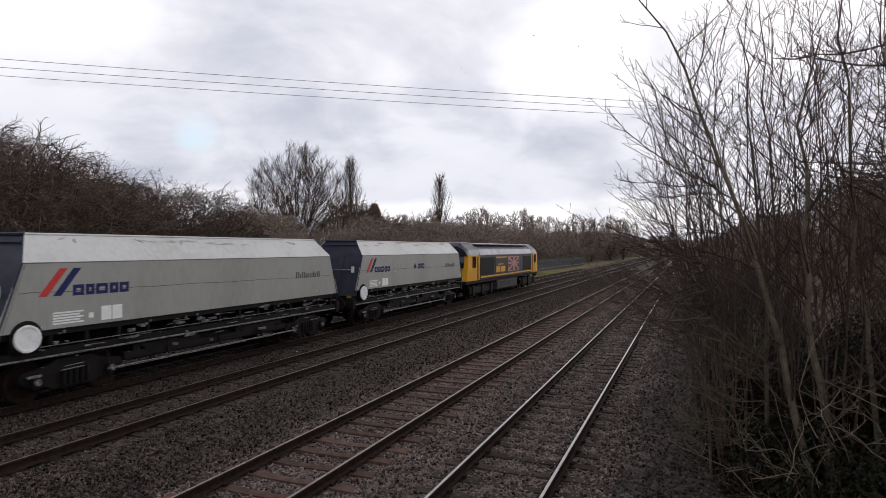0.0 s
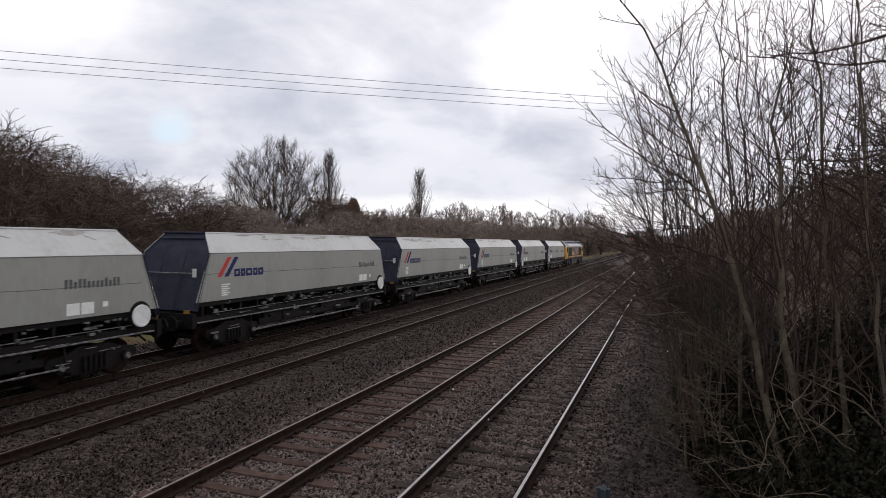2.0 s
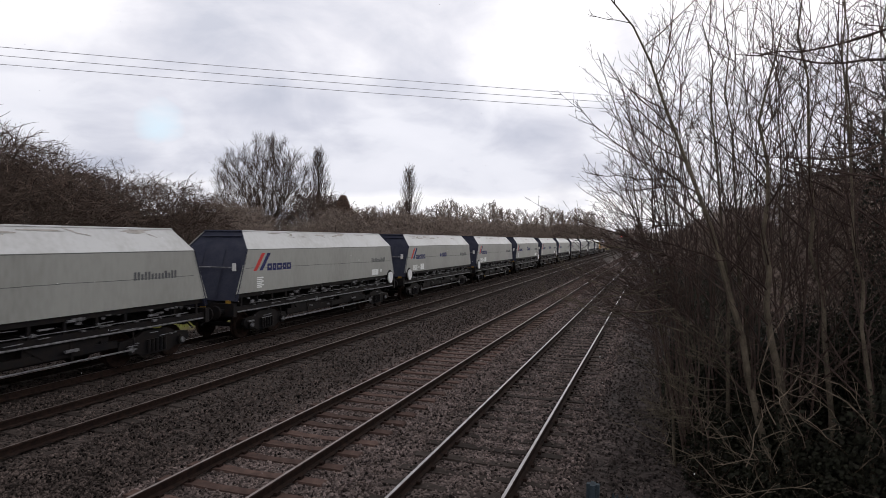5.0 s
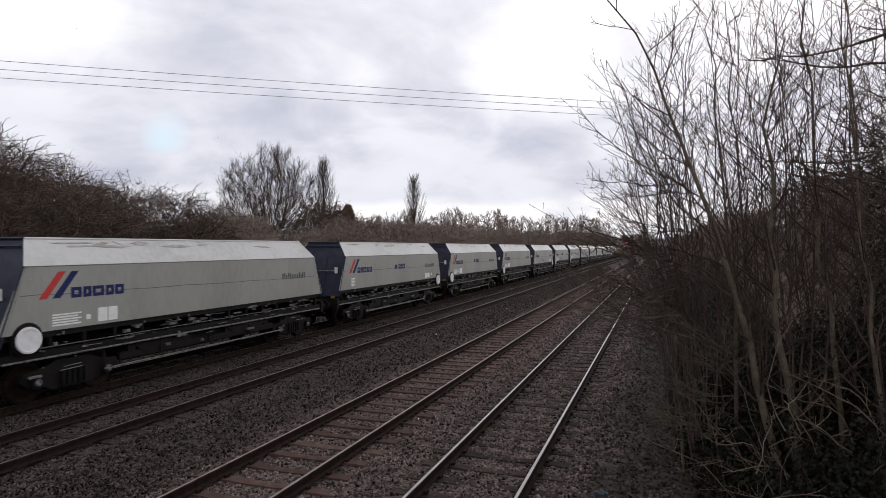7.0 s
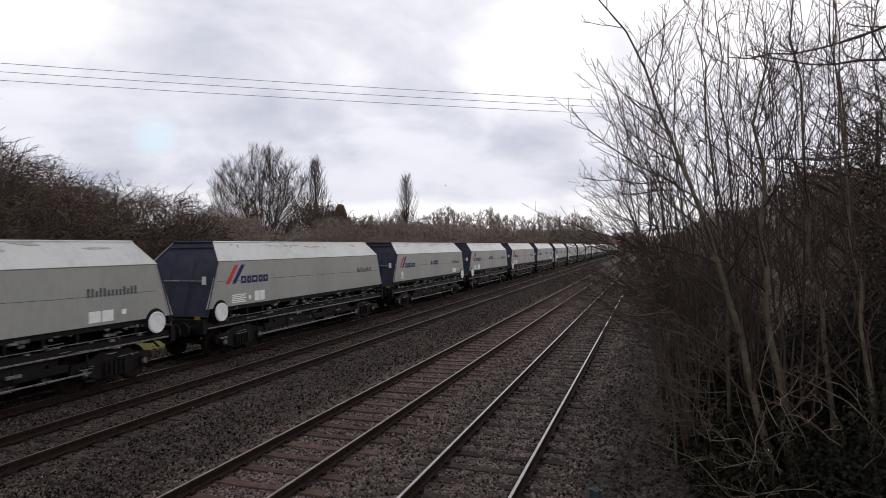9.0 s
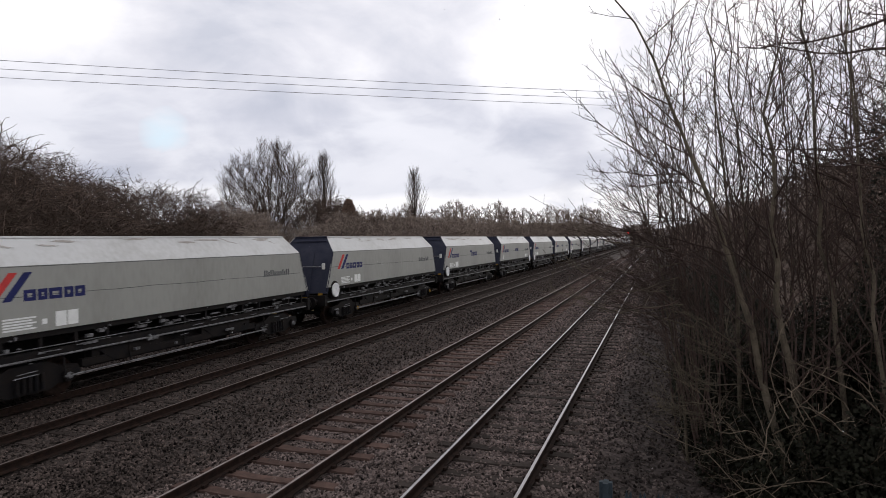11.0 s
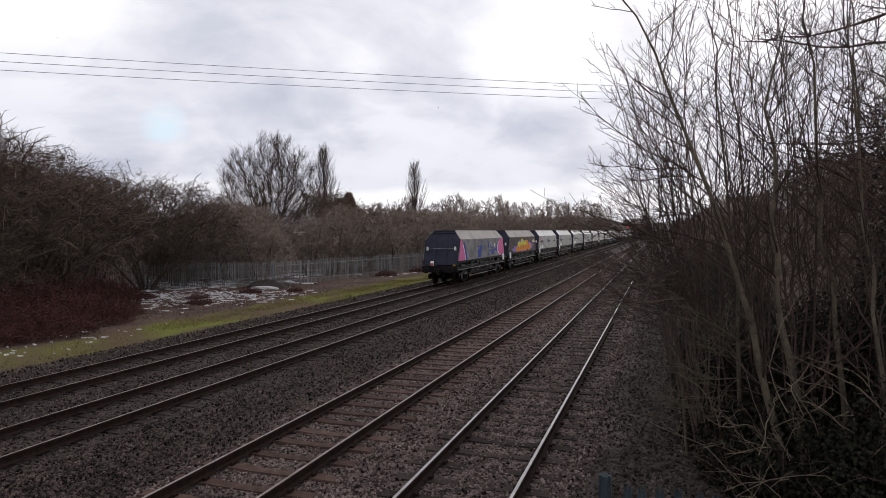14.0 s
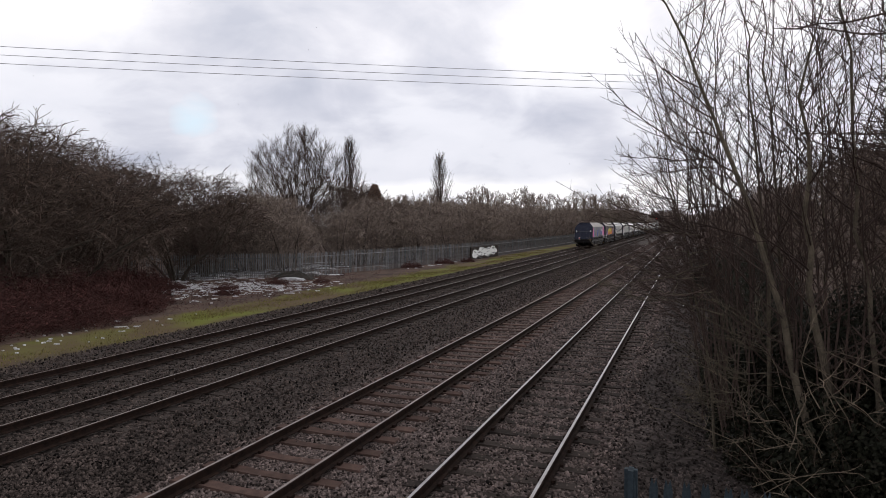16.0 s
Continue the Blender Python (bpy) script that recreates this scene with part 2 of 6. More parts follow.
def ground_material():
    """Soil with grass on the verge, stones on the track bed; the kinds meet along wavering lines across the plan."""
    m = material("trackside_ground", (0.110, 0.076, 0.062), 0.95, (0.045, 0.032, 0.027), 0.5, 5, bump=0.6, depth=0.08)
    n, l = m.node_tree.nodes, m.node_tree.links
    b = n["Principled BSDF"]
    soil = b.inputs["Base Color"].links[0].from_socket
    co = n.new("ShaderNodeTexCoord")
    sx = n.new("ShaderNodeSeparateXYZ")
    l.new(co.outputs["Object"], sx.inputs[0])
    wob = n.new("ShaderNodeTexNoise")
    wob.inputs["Scale"].default_value, wob.inputs["Detail"].default_value = 0.45, 6
    l.new(co.outputs["Object"], wob.inputs["Vector"])
    at = n.new("ShaderNodeMath")
    at.operation = "MULTIPLY_ADD"
    l.new(wob.outputs[0], at.inputs[0])
    at.inputs[1].default_value = 3.0
    l.new(sx.outputs[0], at.inputs[2])

    def band(lo, hi, colour, under, soft=0.35):
        r1, r2 = n.new("ShaderNodeMapRange"), n.new("ShaderNodeMapRange")
        for r, a, c in ((r1, lo - soft, lo + soft), (r2, hi + soft, hi - soft)):
            r.inputs["From Min"].default_value, r.inputs["From Max"].default_value = a, c
            l.new(at.outputs[0], r.inputs[0])
        f = n.new("ShaderNodeMath")
        f.operation = "MULTIPLY"
        l.new(r1.outputs[0], f.inputs[0])
        l.new(r2.outputs[0], f.inputs[1])
        mx = n.new("ShaderNodeMix")
        mx.data_type = "RGBA"
        l.new(f.outputs[0], mx.inputs[0])
        l.new(under, mx.inputs[6])
        l.new(colour, mx.inputs[7])
        return mx.outputs[2]

    def speck(c1, c2, s, spots=0.5):
        t = n.new("ShaderNodeTexNoise")
        t.inputs["Scale"].default_value, t.inputs["Detail"].default_value = s, 6
        l.new(co.outputs["Object"], t.inputs["Vector"])
        r = n.new("ShaderNodeValToRGB")
        r.color_ramp.elements[0].position, r.color_ramp.elements[0].color = spots - 0.1, (*c1, 1)
        r.color_ramp.elements[1].position, r.color_ramp.elements[1].color = spots + 0.1, (*c2, 1)
        l.new(t.outputs[0], r.inputs[0])
        return r.outputs[0]

    def cells(c1, c2, s):
        t = n.new("ShaderNodeTexVoronoi")
        t.inputs["Scale"].default_value = s
        l.new(co.outputs["Object"], t.inputs["Vector"])
        r = n.new("ShaderNodeValToRGB")
        r.color_ramp.elements[0].color, r.color_ramp.elements[1].color = (*c1, 1), (*c2, 1)
        sp = n.new("ShaderNodeSeparateColor")
        l.new(t.outputs["Color"], sp.inputs[0])
        l.new(sp.outputs[0], r.inputs[0])
        return r.outputs[0]

    grass = speck((0.095, 0.068, 0.042), (0.118, 0.126, 0.028), 0.28, 0.54)
    stones = cells((0.012, 0.009, 0.009), (0.150, 0.118, 0.109), 24.0)
    cess = cells((0.017, 0.014, 0.013), (0.068, 0.055, 0.051), 15.0)
    out = band(-20.2, -16.3, grass, soil)
    out = band(-16.3, 1.2, stones, out)
    out = band(-16.3, -6.0, cells((0.008, 0.007, 0.006), (0.082, 0.065, 0.059), 22.0), out, 0.8)
    out = band(0.35, 3.0, cess, out)
    l.new(out, b.inputs["Base Color"])
    return m


GROUND = ground_material()


# ---------------------------------------------------------------- mesh helpers
def part(name, bm, mat, parent=None, label=""):
    """Links a bmesh, or a ready mesh, as one mesh object under a thing."""
    if isinstance(bm, bmesh.types.BMesh):
        me = bpy.data.meshes.new(name)
        bm.to_mesh(me)
        bm.free()
    else:
        me = bm
    if mat and not me.materials:
        me.materials.append(mat)
    ob = new(name, me)
    ob.parent = parent
    if label:
        tagged(ob, label)
    return ob


def thing(name, at=(0, 0, 0), label="", category="", group="", kind=""):
    ob = new(name)
    ob.empty_display_size = 0.2
    ob.location = at
    return tagged(ob, label, category, group, kind)


def box(bm, x0, x1, y0, y1, z0, z1):
    v = [bm.verts.new(p) for p in ((x0, y0, z0), (x1, y0, z0), (x1, y1, z0), (x0, y1, z0), (x0, y0, z1), (x1, y0, z1), (x1, y1, z1), (x0, y1, z1))]
    for f in ((3, 2, 1, 0), (4, 5, 6, 7), (0, 1, 5, 4), (1, 2, 6, 5), (2, 3, 7, 6), (3, 0, 4, 7)):
        bm.faces.new([v[i] for i in f])


def boxes(*rows, bevel=0.0):
    bm = bmesh.new()
    for r in rows:
        box(bm, *r)
    if bevel:
        bmesh.ops.bevel(bm, geom=bm.edges[:], offset=bevel, segments=1, affect="EDGES")
    return bm


def tube(bm, a, b, ra, rb=None, n=10, caps=True):
    """A straight round bar from a to b."""
    a, b = Vector(a), Vector(b)
    rb = ra if rb is None else rb
    d = (b - a).normalized()
    u = d.orthogonal().normalized()
    w = d.cross(u)
    ring = [[bm.verts.new(p + (u * math.cos(k * math.tau / n) + w * math.sin(k * math.tau / n)) * r) for k in range(n)] for p, r in ((a, ra), (b, rb))]
    for k in range(n):
        bm.faces.new((ring[0][k], ring[0][(k + 1) % n], ring[1][(k + 1) % n], ring[1][k]))
    if caps:
        bm.faces.new(ring[0][::-1])
        bm.faces.new(ring[1])


def sheet(bm, corners, thick=0.012, normal=(1, 0, 0)):
    """A flat plate of any outline, with thickness."""
    nrm = Vector(normal) * thick
    a = [bm.verts.new(c) for c in corners]
    b = [bm.verts.new(Vector(c) + nrm) for c in corners]
    bm.faces.new(a[::-1])
    bm.faces.new(b)
    for i in range(len(a)):
        j = (i + 1) % len(a)
        bm.faces.new((a[i], a[j], b[j], b[i]))


def loft(bm, rings, close=True):
    """Skins equal rings of points, one after another."""
    vs = [[bm.verts.new(p) for p in r] for r in rings]
    n = len(vs[0])
    for r0, r1 in zip(vs, vs[1:]):
        for k in range(n):
            bm.faces.new((r0[k], r0[(k + 1) % n], r1[(k + 1) % n], r1[k]))
    if close:
        bm.faces.new(vs[0][::-1])
        bm.faces.new(vs[-1])


class Wood:
    """Collects tapering branches and thin twigs into one mesh."""

    def __init__(self, seed, far=False):
        self.v, self.f, self.r, self.far = [], [], random.Random(seed), far

    def limb(self, pts, radii, n=5):
        base = len(self.v)
        for i, (p, r) in enumerate(zip(pts, radii)):
            d = (pts[min(i + 1, len(pts) - 1)] - pts[max(i - 1, 0)]).normalized()
            u = d.cross(Vector((0.31, 0.95, 0.05))).normalized()
            w = d.cross(u)
            for k in range(n):
                a = k * math.tau / n
                self.v.append(p + (u * math.cos(a) + w * math.sin(a)) * r)
        for i in range(len(pts) - 1):
            for k in range(n):
                a, b = base + i * n + k, base + i * n + (k + 1) % n
                self.f.append((a, b, b + n, a + n))

    def sliver(self, p, d, length, width):
        s = d.cross(Vector((self.r.uniform(-1, 1), self.r.uniform(-1, 1), self.r.uniform(-1, 1)))).normalized() * width
        b = len(self.v)
        self.v += [p - s, p + s, p + d * length]
        self.f.append((b, b + 1, b + 2))

    def leaf(self, p, size):
        r = self.r
        d = Vector((r.gauss(0, 1), r.gauss(0, 1), r.gauss(0, 1))).normalized()
        s = d.orthogonal().normalized() * size * 0.5
        b = len(self.v)
        self.v += [p, p + d * size * 0.5 + s, p + d * size, p + d * size * 0.5 - s]
        self.f.append((b, b + 1, b + 2, b + 3))

    def path(self, start, d, length, radius, segs=4, wander=0.15, up=0.0, tip=0.25, n=4):
        r = self.r
        pts, radii, d = [start.copy()], [radius], d.normalized()
        for i in range(segs):
            d = (d + Vector((r.gauss(0, wander), r.gauss(0, wander), r.gauss(0, wander) + up))).normalized()
            pts.append(pts[-1] + d * (length / segs))
            radii.append(radius * (1 - (1 - tip) * (i + 1) / segs))
        self.limb(pts, radii, n)
        return pts, radii

    def grow(self, start, d, length, radius, depth, kids=(5, 6, 6), spread=0.7, shrink=0.55, wander=0.15, up=0.05, twig=0.004, tips=3, tiplen=0.4, low=0.25, least=0.003):
        """A branch with side branches down to depth 0, which ends in slivers."""
        r = self.r
        if self.far and not depth:
            bend = (d + Vector((r.gauss(0, wander), r.gauss(0, wander), r.gauss(0, wander) + up))).normalized()
            self.sliver(start, d, length, max(radius, twig * 0.8))
            self.sliver(start + d * length * 0.45, bend, length * 0.6, twig * 0.8)
            return
        pts, radii = self.path(start, d, length, radius, segs=4 if depth else 3, wander=wander, up=up, n=6 if radius > 0.04 else (4 if radius > 0.012 else 3))
        count_ = kids[-depth] if depth else 0
        for k in range(count_):
            f = low + (1 - low) * (k + r.random()) / count_
            x = min(f * (len(pts) - 1), len(pts) - 1.001)
            i = int(x)
            p = pts[i].lerp(pts[i + 1], x - i)
            ax = (pts[i + 1] - pts[i]).normalized()
            side = ax.cross(Vector((r.gauss(0, 1), r.gauss(0, 1), r.gauss(0, 1)))).normalized()
            nd = (ax * (1 - spread * 0.5) + side * spread + Vector((0, 0, up))).normalized()
            self.grow(p, nd, length * shrink * r.uniform(0.7, 1.25) * (1.15 - 0.4 * f), max(radii[i] * 0.55, least), depth - 1, kids, spread, shrink, wander, up, twig, tips, tiplen, low, least)
        if depth <= 1:
            for k in range(tips):
                i = r.randrange(1, len(pts))
                nd = ((pts[i] - pts[i - 1]).normalized() + Vector((r.gauss(0, 0.5), r.gauss(0, 0.5), r.gauss(0, 0.5) + up))).normalized()
                self.sliver(pts[i], nd, tiplen * r.uniform(0.5, 1.3), twig)

    def bud(self, p, d, size):
        u = d.cross(Vector((0.3, 0.9, 0.1))).normalized()
        w = d.cross(u)
        b = len(self.v)
        self.v += [p + (u * math.cos(a) + w * math.sin(a)) * size for a in (0, 2.09, 4.19)] + [p + d * size * 4, p - d * size * 2]
        self.f += [(b, b + 1, b + 3), (b + 1, b + 2, b + 3), (b + 2, b, b + 3), (b + 1, b, b + 4), (b + 2, b + 1, b + 4), (b, b + 2, b + 4)]

    def spray(self, p, d, length, radius, depth, up=0.10, gap=0.20, wander=0.07, least=0.0046, first=0.18):
        """A curving branch that turns up to the light, with side shoots in turn left and right, each ending in a bud."""
        r = self.r
        segs = max(3, min(10, int(length / 0.13)))
        pts, radii = self.path(p, d, length, radius, segs, wander, up * 1.4 / segs ** 0.5, 0.5, 5 if radius > 0.012 else 3)
        ax = (pts[-1] - pts[-2]).normalized()
        if not depth:
            self.bud(pts[-1], ax, max(radius * 0.95, 0.0062))
        if depth:
            n = max(2, int(length * (1 - first) / gap))
            swing = r.uniform(0, math.tau)
            for k in range(n):
                f = first + (1 - first) * (k + r.uniform(0.2, 0.8)) / n
                x = min(f * segs, segs - 0.001)
                i = int(x)
                ax = (pts[i + 1] - pts[i]).normalized()
                u = ax.orthogonal().normalized()
                a = swing + k * 2.6 + r.gauss(0, 0.35)
                side = u * math.cos(a) + ax.cross(u) * math.sin(a)
                self.spray(pts[i].lerp(pts[i + 1], x - i), (ax * 0.8 + side * r.uniform(0.55, 0.95)).normalized(),
                           max(length * r.uniform(0.25, 0.52) * (1.2 - 0.65 * f), 0.10), max(radii[i] * 0.62, least), depth - 1, up * 1.3, gap * 0.8, wander, least, 0.25)

    def mesh(self, name, mat):
        me = bpy.data.meshes.new(name)
        me.from_pydata(self.v, [], self.f)
        me.materials.append(mat)
        return me


# ---------------------------------------------------------------- ground
def land(x, y):
    """The height of the ground."""
    z = -0.36
    if -17.3 < x < -0.7:
        z = -0.215
    elif x <= -17.3:
        z = -0.215 - 0.16 * min((-17.3 - x) / 1.2, 1)
    else:
        z = -0.215 - 0.25 * min((x + 0.7) / 1.6, 1)
    if x < -19 or x > 1:
        z += 0.10 * noise.noise(Vector((x * 0.35, y * 0.35, 3)))
    if x < -45:
        z += 0.6 * min((-45 - x) / 60, 1)
    return z


def ground_sheet():
    xs = [-2500, -900, -400, -220, -140, -100, -80] + [-64 + 2 * i for i in range(18)] + [-28 + 0.8 * i for i in range(14)] + \
         [-16.5, -10.4, -9, -7, -4, -1.4, -0.7, -0.3, 0.1, 0.5, 0.9] + [1.6 + 0.9 * i for i in range(14)] + [20, 40, 80, 160, 400, 900, 2500]
    ys = [-2500, -700, -200, -80, -40, -20, -10, -4] + [1.2 * i for i in range(60)] + [74 + 6 * i for i in range(30)] + [300, 400, 600, 1200, 2500, 4000]
    me = bpy.data.meshes.new("ground")
    me.from_pydata([(x, y, land(x, y)) for y in ys for x in xs], [],
                   [(j * len(xs) + i, j * len(xs) + i + 1, (j + 1) * len(xs) + i + 1, (j + 1) * len(xs) + i) for j in range(len(ys) - 1) for i in range(len(xs) - 1)])
    me.materials.append(GROUND)
    return tagged(new("ground", me), "dark soil, grass verge and stone track bed", "ground", kind="structure")


ground_sheet()

TRACKS = [-2.67, -5.955, -10.967, -14.405]      # the four centre lines
HALF = 0.7525


def rail_mesh(y0, y1):
    """A flat-bottom rail: foot, web and head, the head's top at zero."""
    side = [(0.07, -0.158), (0.07, -0.147), (0.012, -0.125), (0.0095, -0.05), (0.035, -0.037), (0.035, -0.010), (0.023, -0.001)]
    ring = side + [(-x, z) for x, z in side[::-1]]
    bm = bmesh.new()
    ys = [y0 + (y1 - y0) * i / 12 for i in range(13)]
    loft(bm, [[(x, y, z) for x, z in ring] for y in ys])
    bmesh.ops.recalc_face_normals(bm, faces=bm.faces[:])
    for f in bm.faces:
        f.material_index = 1 if f.calc_center_median().z > -0.003 else 0
    return bm


def sleeper_mesh():
    """A concrete sleeper, dipped in the middle, with two rail seats."""
    bm = bmesh.new()
    loft(bm, [[(x, -w, -0.36), (x, w, -0.36), (x, w * 0.8, z), (x, -w * 0.8, z)] for x, w, z in
              ((-1.25, 0.125, -0.205), (-1.22, 0.13, -0.172), (-0.5, 0.13, -0.165), (-0.3, 0.115, -0.182), (0.3, 0.115, -0.182), (0.5, 0.13, -0.165), (1.22, 0.13, -0.172), (1.25, 0.125, -0.205))])
    bmesh.ops.recalc_face_normals(bm, faces=bm.faces[:])
    return bm


def clip_mesh():
    """A rail fastening: shoulder and spring clip on both sides of the foot."""
    return boxes((-0.125, -0.07, -0.05, 0.05, -0.17, -0.125), (0.07, 0.125, -0.05, 0.05, -0.17, -0.125))


def lay_tracks():
    for i, x in enumerate(TRACKS):
        track = thing("railway_track", (x, 0, 0), ("railway line of worn bright rails on grimy concrete sleepers", "railway line of rusty rails on red-brown stained sleepers",
                      "running line of dark rails on buried sleepers in ballast", "outer running line of dark rails under the passing train")[i], "railway track", "parallel tracks", "structure")
        for sx in (-HALF, HALF):
            rail = part("rail", rail_mesh(-40, 420), None, track)
            rail.data.materials.append(RUST)
            rail.data.materials.append(RAILHEAD if i == 0 else RAILHEAD_DULL)
            rail.location.x = sx
        mat = CONCRETE_BROWN if i == 1 else CONCRETE
        sm = bpy.data.meshes.new("sleeper")
        b = sleeper_mesh()
        b.to_mesh(sm)
        b.free()
        sm.materials.append(mat)
        cm = bpy.data.meshes.new("rail_clip")
        b = clip_mesh()
        b.to_mesh(cm)
        b.free()
        cm.materials.append(RUST)
        r = random.Random(40 + i)
        y, k = 3.0 + 0.2 * i, 0
        first = 120
        while k < first:
            s = new("sleeper", sm)
            s.parent = track
            s.location = (r.uniform(-0.015, 0.015), y, r.uniform(-0.012, 0.008) - (0.022, 0.0, 0.022, 0.022)[i] * (1 if i != 0 else 0.8))
            s.rotation_euler.z = r.uniform(-0.006, 0.006)
            if k < 36 and i < 2:
                for sx in (-HALF, HALF):
                    c = new("rail_clip", cm)
                    c.parent = track
                    c.location = (sx, y, 0)
            y += 0.65
            k += 1
        verts, faces = [], []
        base = [v.co.copy() for v in sm.vertices]
        poly = [tuple(p.vertices) for p in sm.polygons]
        y_far = y
        y = 3.0 + 0.2 * i - 0.65 * 55
        while y < 300:
            if 2.5 < y < y_far - 0.3:
                y += 0.65
                continue
            o = len(verts)
            verts += [(v.x, v.y + y, v.z - (0.022 if i != 1 else 0)) for v in base]
            faces += [tuple(q + o for q in p) for p in poly]
            y += 0.65
        me = bpy.data.meshes.new("far_sleepers")
        me.from_pydata(verts, [], faces)
        me.materials.append(mat)
        tagged(part("far_sleepers", me, None, track), kind="stuff")


lay_tracks()


def stones(name, mat, label, total, seed, west, east, far):
    """Loose stones over a stretch of the track bed, thickest near by."""
    r = random.Random(seed)
    shape = [Vector(p) for p in ((1, 0, 0), (-1, 0, 0), (0, 1, 0), (0, -1, 0), (0, 0, 1), (0, 0, -1))]
    tri = ((0, 2, 4), (2, 1, 4), (1, 3, 4), (3, 0, 4), (2, 0, 5), (1, 2, 5), (3, 1, 5), (0, 3, 5))
    verts, faces = [], []
    for k in range(total):
        y = 5.2 + far * r.random() ** 2.35
        x = r.uniform(max(west, -1.7 * y - 1.0), east)
        if min(abs(abs(x - t) - HALF) for t in TRACKS) < 0.09:
            continue
        size = r.uniform(0.014, 0.034) * (1 + 0.014 * y)
        z = max(land(x, y), -0.215 if x < -0.7 else -1) + r.uniform(0, 0.03)
        if min(abs(x - t) for t in TRACKS) < 1.24:
            q = min(range(4), key=lambda i: abs(x - TRACKS[i]))
            ph = ((y - 3.0 - 0.2 * q) / 0.65 + 0.5) % 1 - 0.5
            if abs(ph) * 0.65 < 0.13 and q < 2 and r.random() < (0.95 if q == 1 else 0.3):
                continue
            z -= 0.01
        elif -9.6 < x < -7.4:
            z += 0.02
        a, b, c = (size * r.uniform(0.65, 1.35) for _ in range(3))
        m = Euler((r.uniform(0, 6.3), r.uniform(0, 6.3), r.uniform(0, 6.3))).to_matrix()
        o, p = len(verts), Vector((x, y, z))
        for s in shape:
            verts.append(p + m @ Vector((s.x * a, s.y * b, s.z * c * 0.8)))
        faces += [(i + o, j + o, l + o) for i, j, l in tri]
    me = bpy.data.meshes.new(name)
    me.from_pydata(verts, [], faces)
    me.materials.append(mat)
    tagged(new(name, me), label, "ballast", kind="stuff")


stones("ballast_stones", BALLAST_STONE, "grey-brown crushed stone ballast between the rails", 88000, 7, -7.3, -1.05, 105)
stones("dark_ballast_stones", BALLAST_DARK, "dark grimy stone ballast round the far running lines", 80000, 9, -17.6, -7.3, 105)
stones("cess_stones", CESS_STONE, "dark old stones of the cess beside the ballast", 14000, 8, -1.25, 1.3, 40)


# ---------------------------------------------------------------- the freight train
PITCH, LINE = 14.8, TRACKS[3]
MESHES = {}


def shared(key, build, mat):
    """One mesh for all alike parts of the wagons."""
    if key not in MESHES:
        me = bpy.data.meshes.new(key)
        bm = build()
        bmesh.ops.recalc_face_normals(bm, faces=bm.faces[:])
        bm.to_mesh(me)
        bm.free()
        me.materials.append(mat)
        MESHES[key] = me
    return MESHES[key]


SIDE_X, BOTTOM, SHOULDER, TOP, TOP_X = 1.30, 1.64, 3.13, 3.75, 0.80
# half lengths at the bottom, shoulder and top of the hopper
L_BOTTOM, L_SHOULDER, L_TOP = 6.68, 6.1, 5.72


def hopper_sides():
    """The side sheets from the sill to the shoulder."""
    bm = bmesh.new()
    for s in (1,):
        sheet(bm, [(s * SIDE_X, -L_BOTTOM, BOTTOM), (s * SIDE_X, L_BOTTOM, BOTTOM), (s * SIDE_X, L_SHOULDER, SHOULDER), (s * SIDE_X, -L_SHOULDER, SHOULDER)], 0.02, (-s, 0, 0))
    return bm


def hopper_roof():
    """The sloped upper sheets between shoulder and rim, with the rolled rim on top."""
    bm = bmesh.new()
    for s in (1,):
        a = [(s * SIDE_X, -L_SHOULDER, SHOULDER), (s * SIDE_X, L_SHOULDER, SHOULDER), (s * TOP_X, L_TOP, TOP), (s * TOP_X, -L_TOP, TOP)]
        sheet(bm, a, 0.02, Vector((-s * 0.5, 0, -0.5)))
        tube(bm, (s * TOP_X, -L_TOP, TOP), (s * TOP_X, L_TOP, TOP), 0.03, n=6)
    return bm


def hopper_inside():
    """The load space: a dark trough between the rims, sloped towards its doors."""
    bm = bmesh.new()
    loft(bm, [[(-x, -l, z), (x, -l, z), (x, l, z), (-x, l, z)] for x, l, z in ((TOP_X - 0.02, L_TOP - 0.02, TOP - 0.02), (SIDE_X - 0.06, L_SHOULDER - 0.15, SHOULDER - 0.05), (SIDE_X - 0.08, L_SHOULDER - 0.3, 2.2), (0.5, 3.0, 1.25))], close=False)
    return bm


def end_sheet(s):
    """A dark end of the hopper, leaning out to the headstock, with its rim, ribs and hand rail."""
    def build():
        bm = bmesh.new()
        e = 0.05
        sheet(bm, [(-SIDE_X, s * (L_BOTTOM - e), BOTTOM - 0.25), (SIDE_X, s * (L_BOTTOM - e), BOTTOM - 0.25), (SIDE_X, s * (L_SHOULDER - e), SHOULDER),
                   (TOP_X, s * (L_TOP - 0.02), TOP - 0.02), (-TOP_X, s * (L_TOP - 0.02), TOP - 0.02), (-SIDE_X, s * (L_SHOULDER - e), SHOULDER)], 0.03, (0, -s, 0))
        return bm
    return build


def end_rim(s):
    """The rolled edge over the end."""
    def build():
        bm = bmesh.new()
        tube(bm, (-TOP_X, s * L_TOP, TOP), (TOP_X, s * L_TOP, TOP), 0.035, n=6)
        return bm
    return build


def end_bar(s):
    def build():
        bm = bmesh.new()
        tube(bm, (-TOP_X - 0.05, s * (L_TOP + 0.12), TOP - 0.18), (TOP_X + 0.05, s * (L_TOP + 0.12), TOP - 0.18), 0.025, n=6)
        return bm
    return build


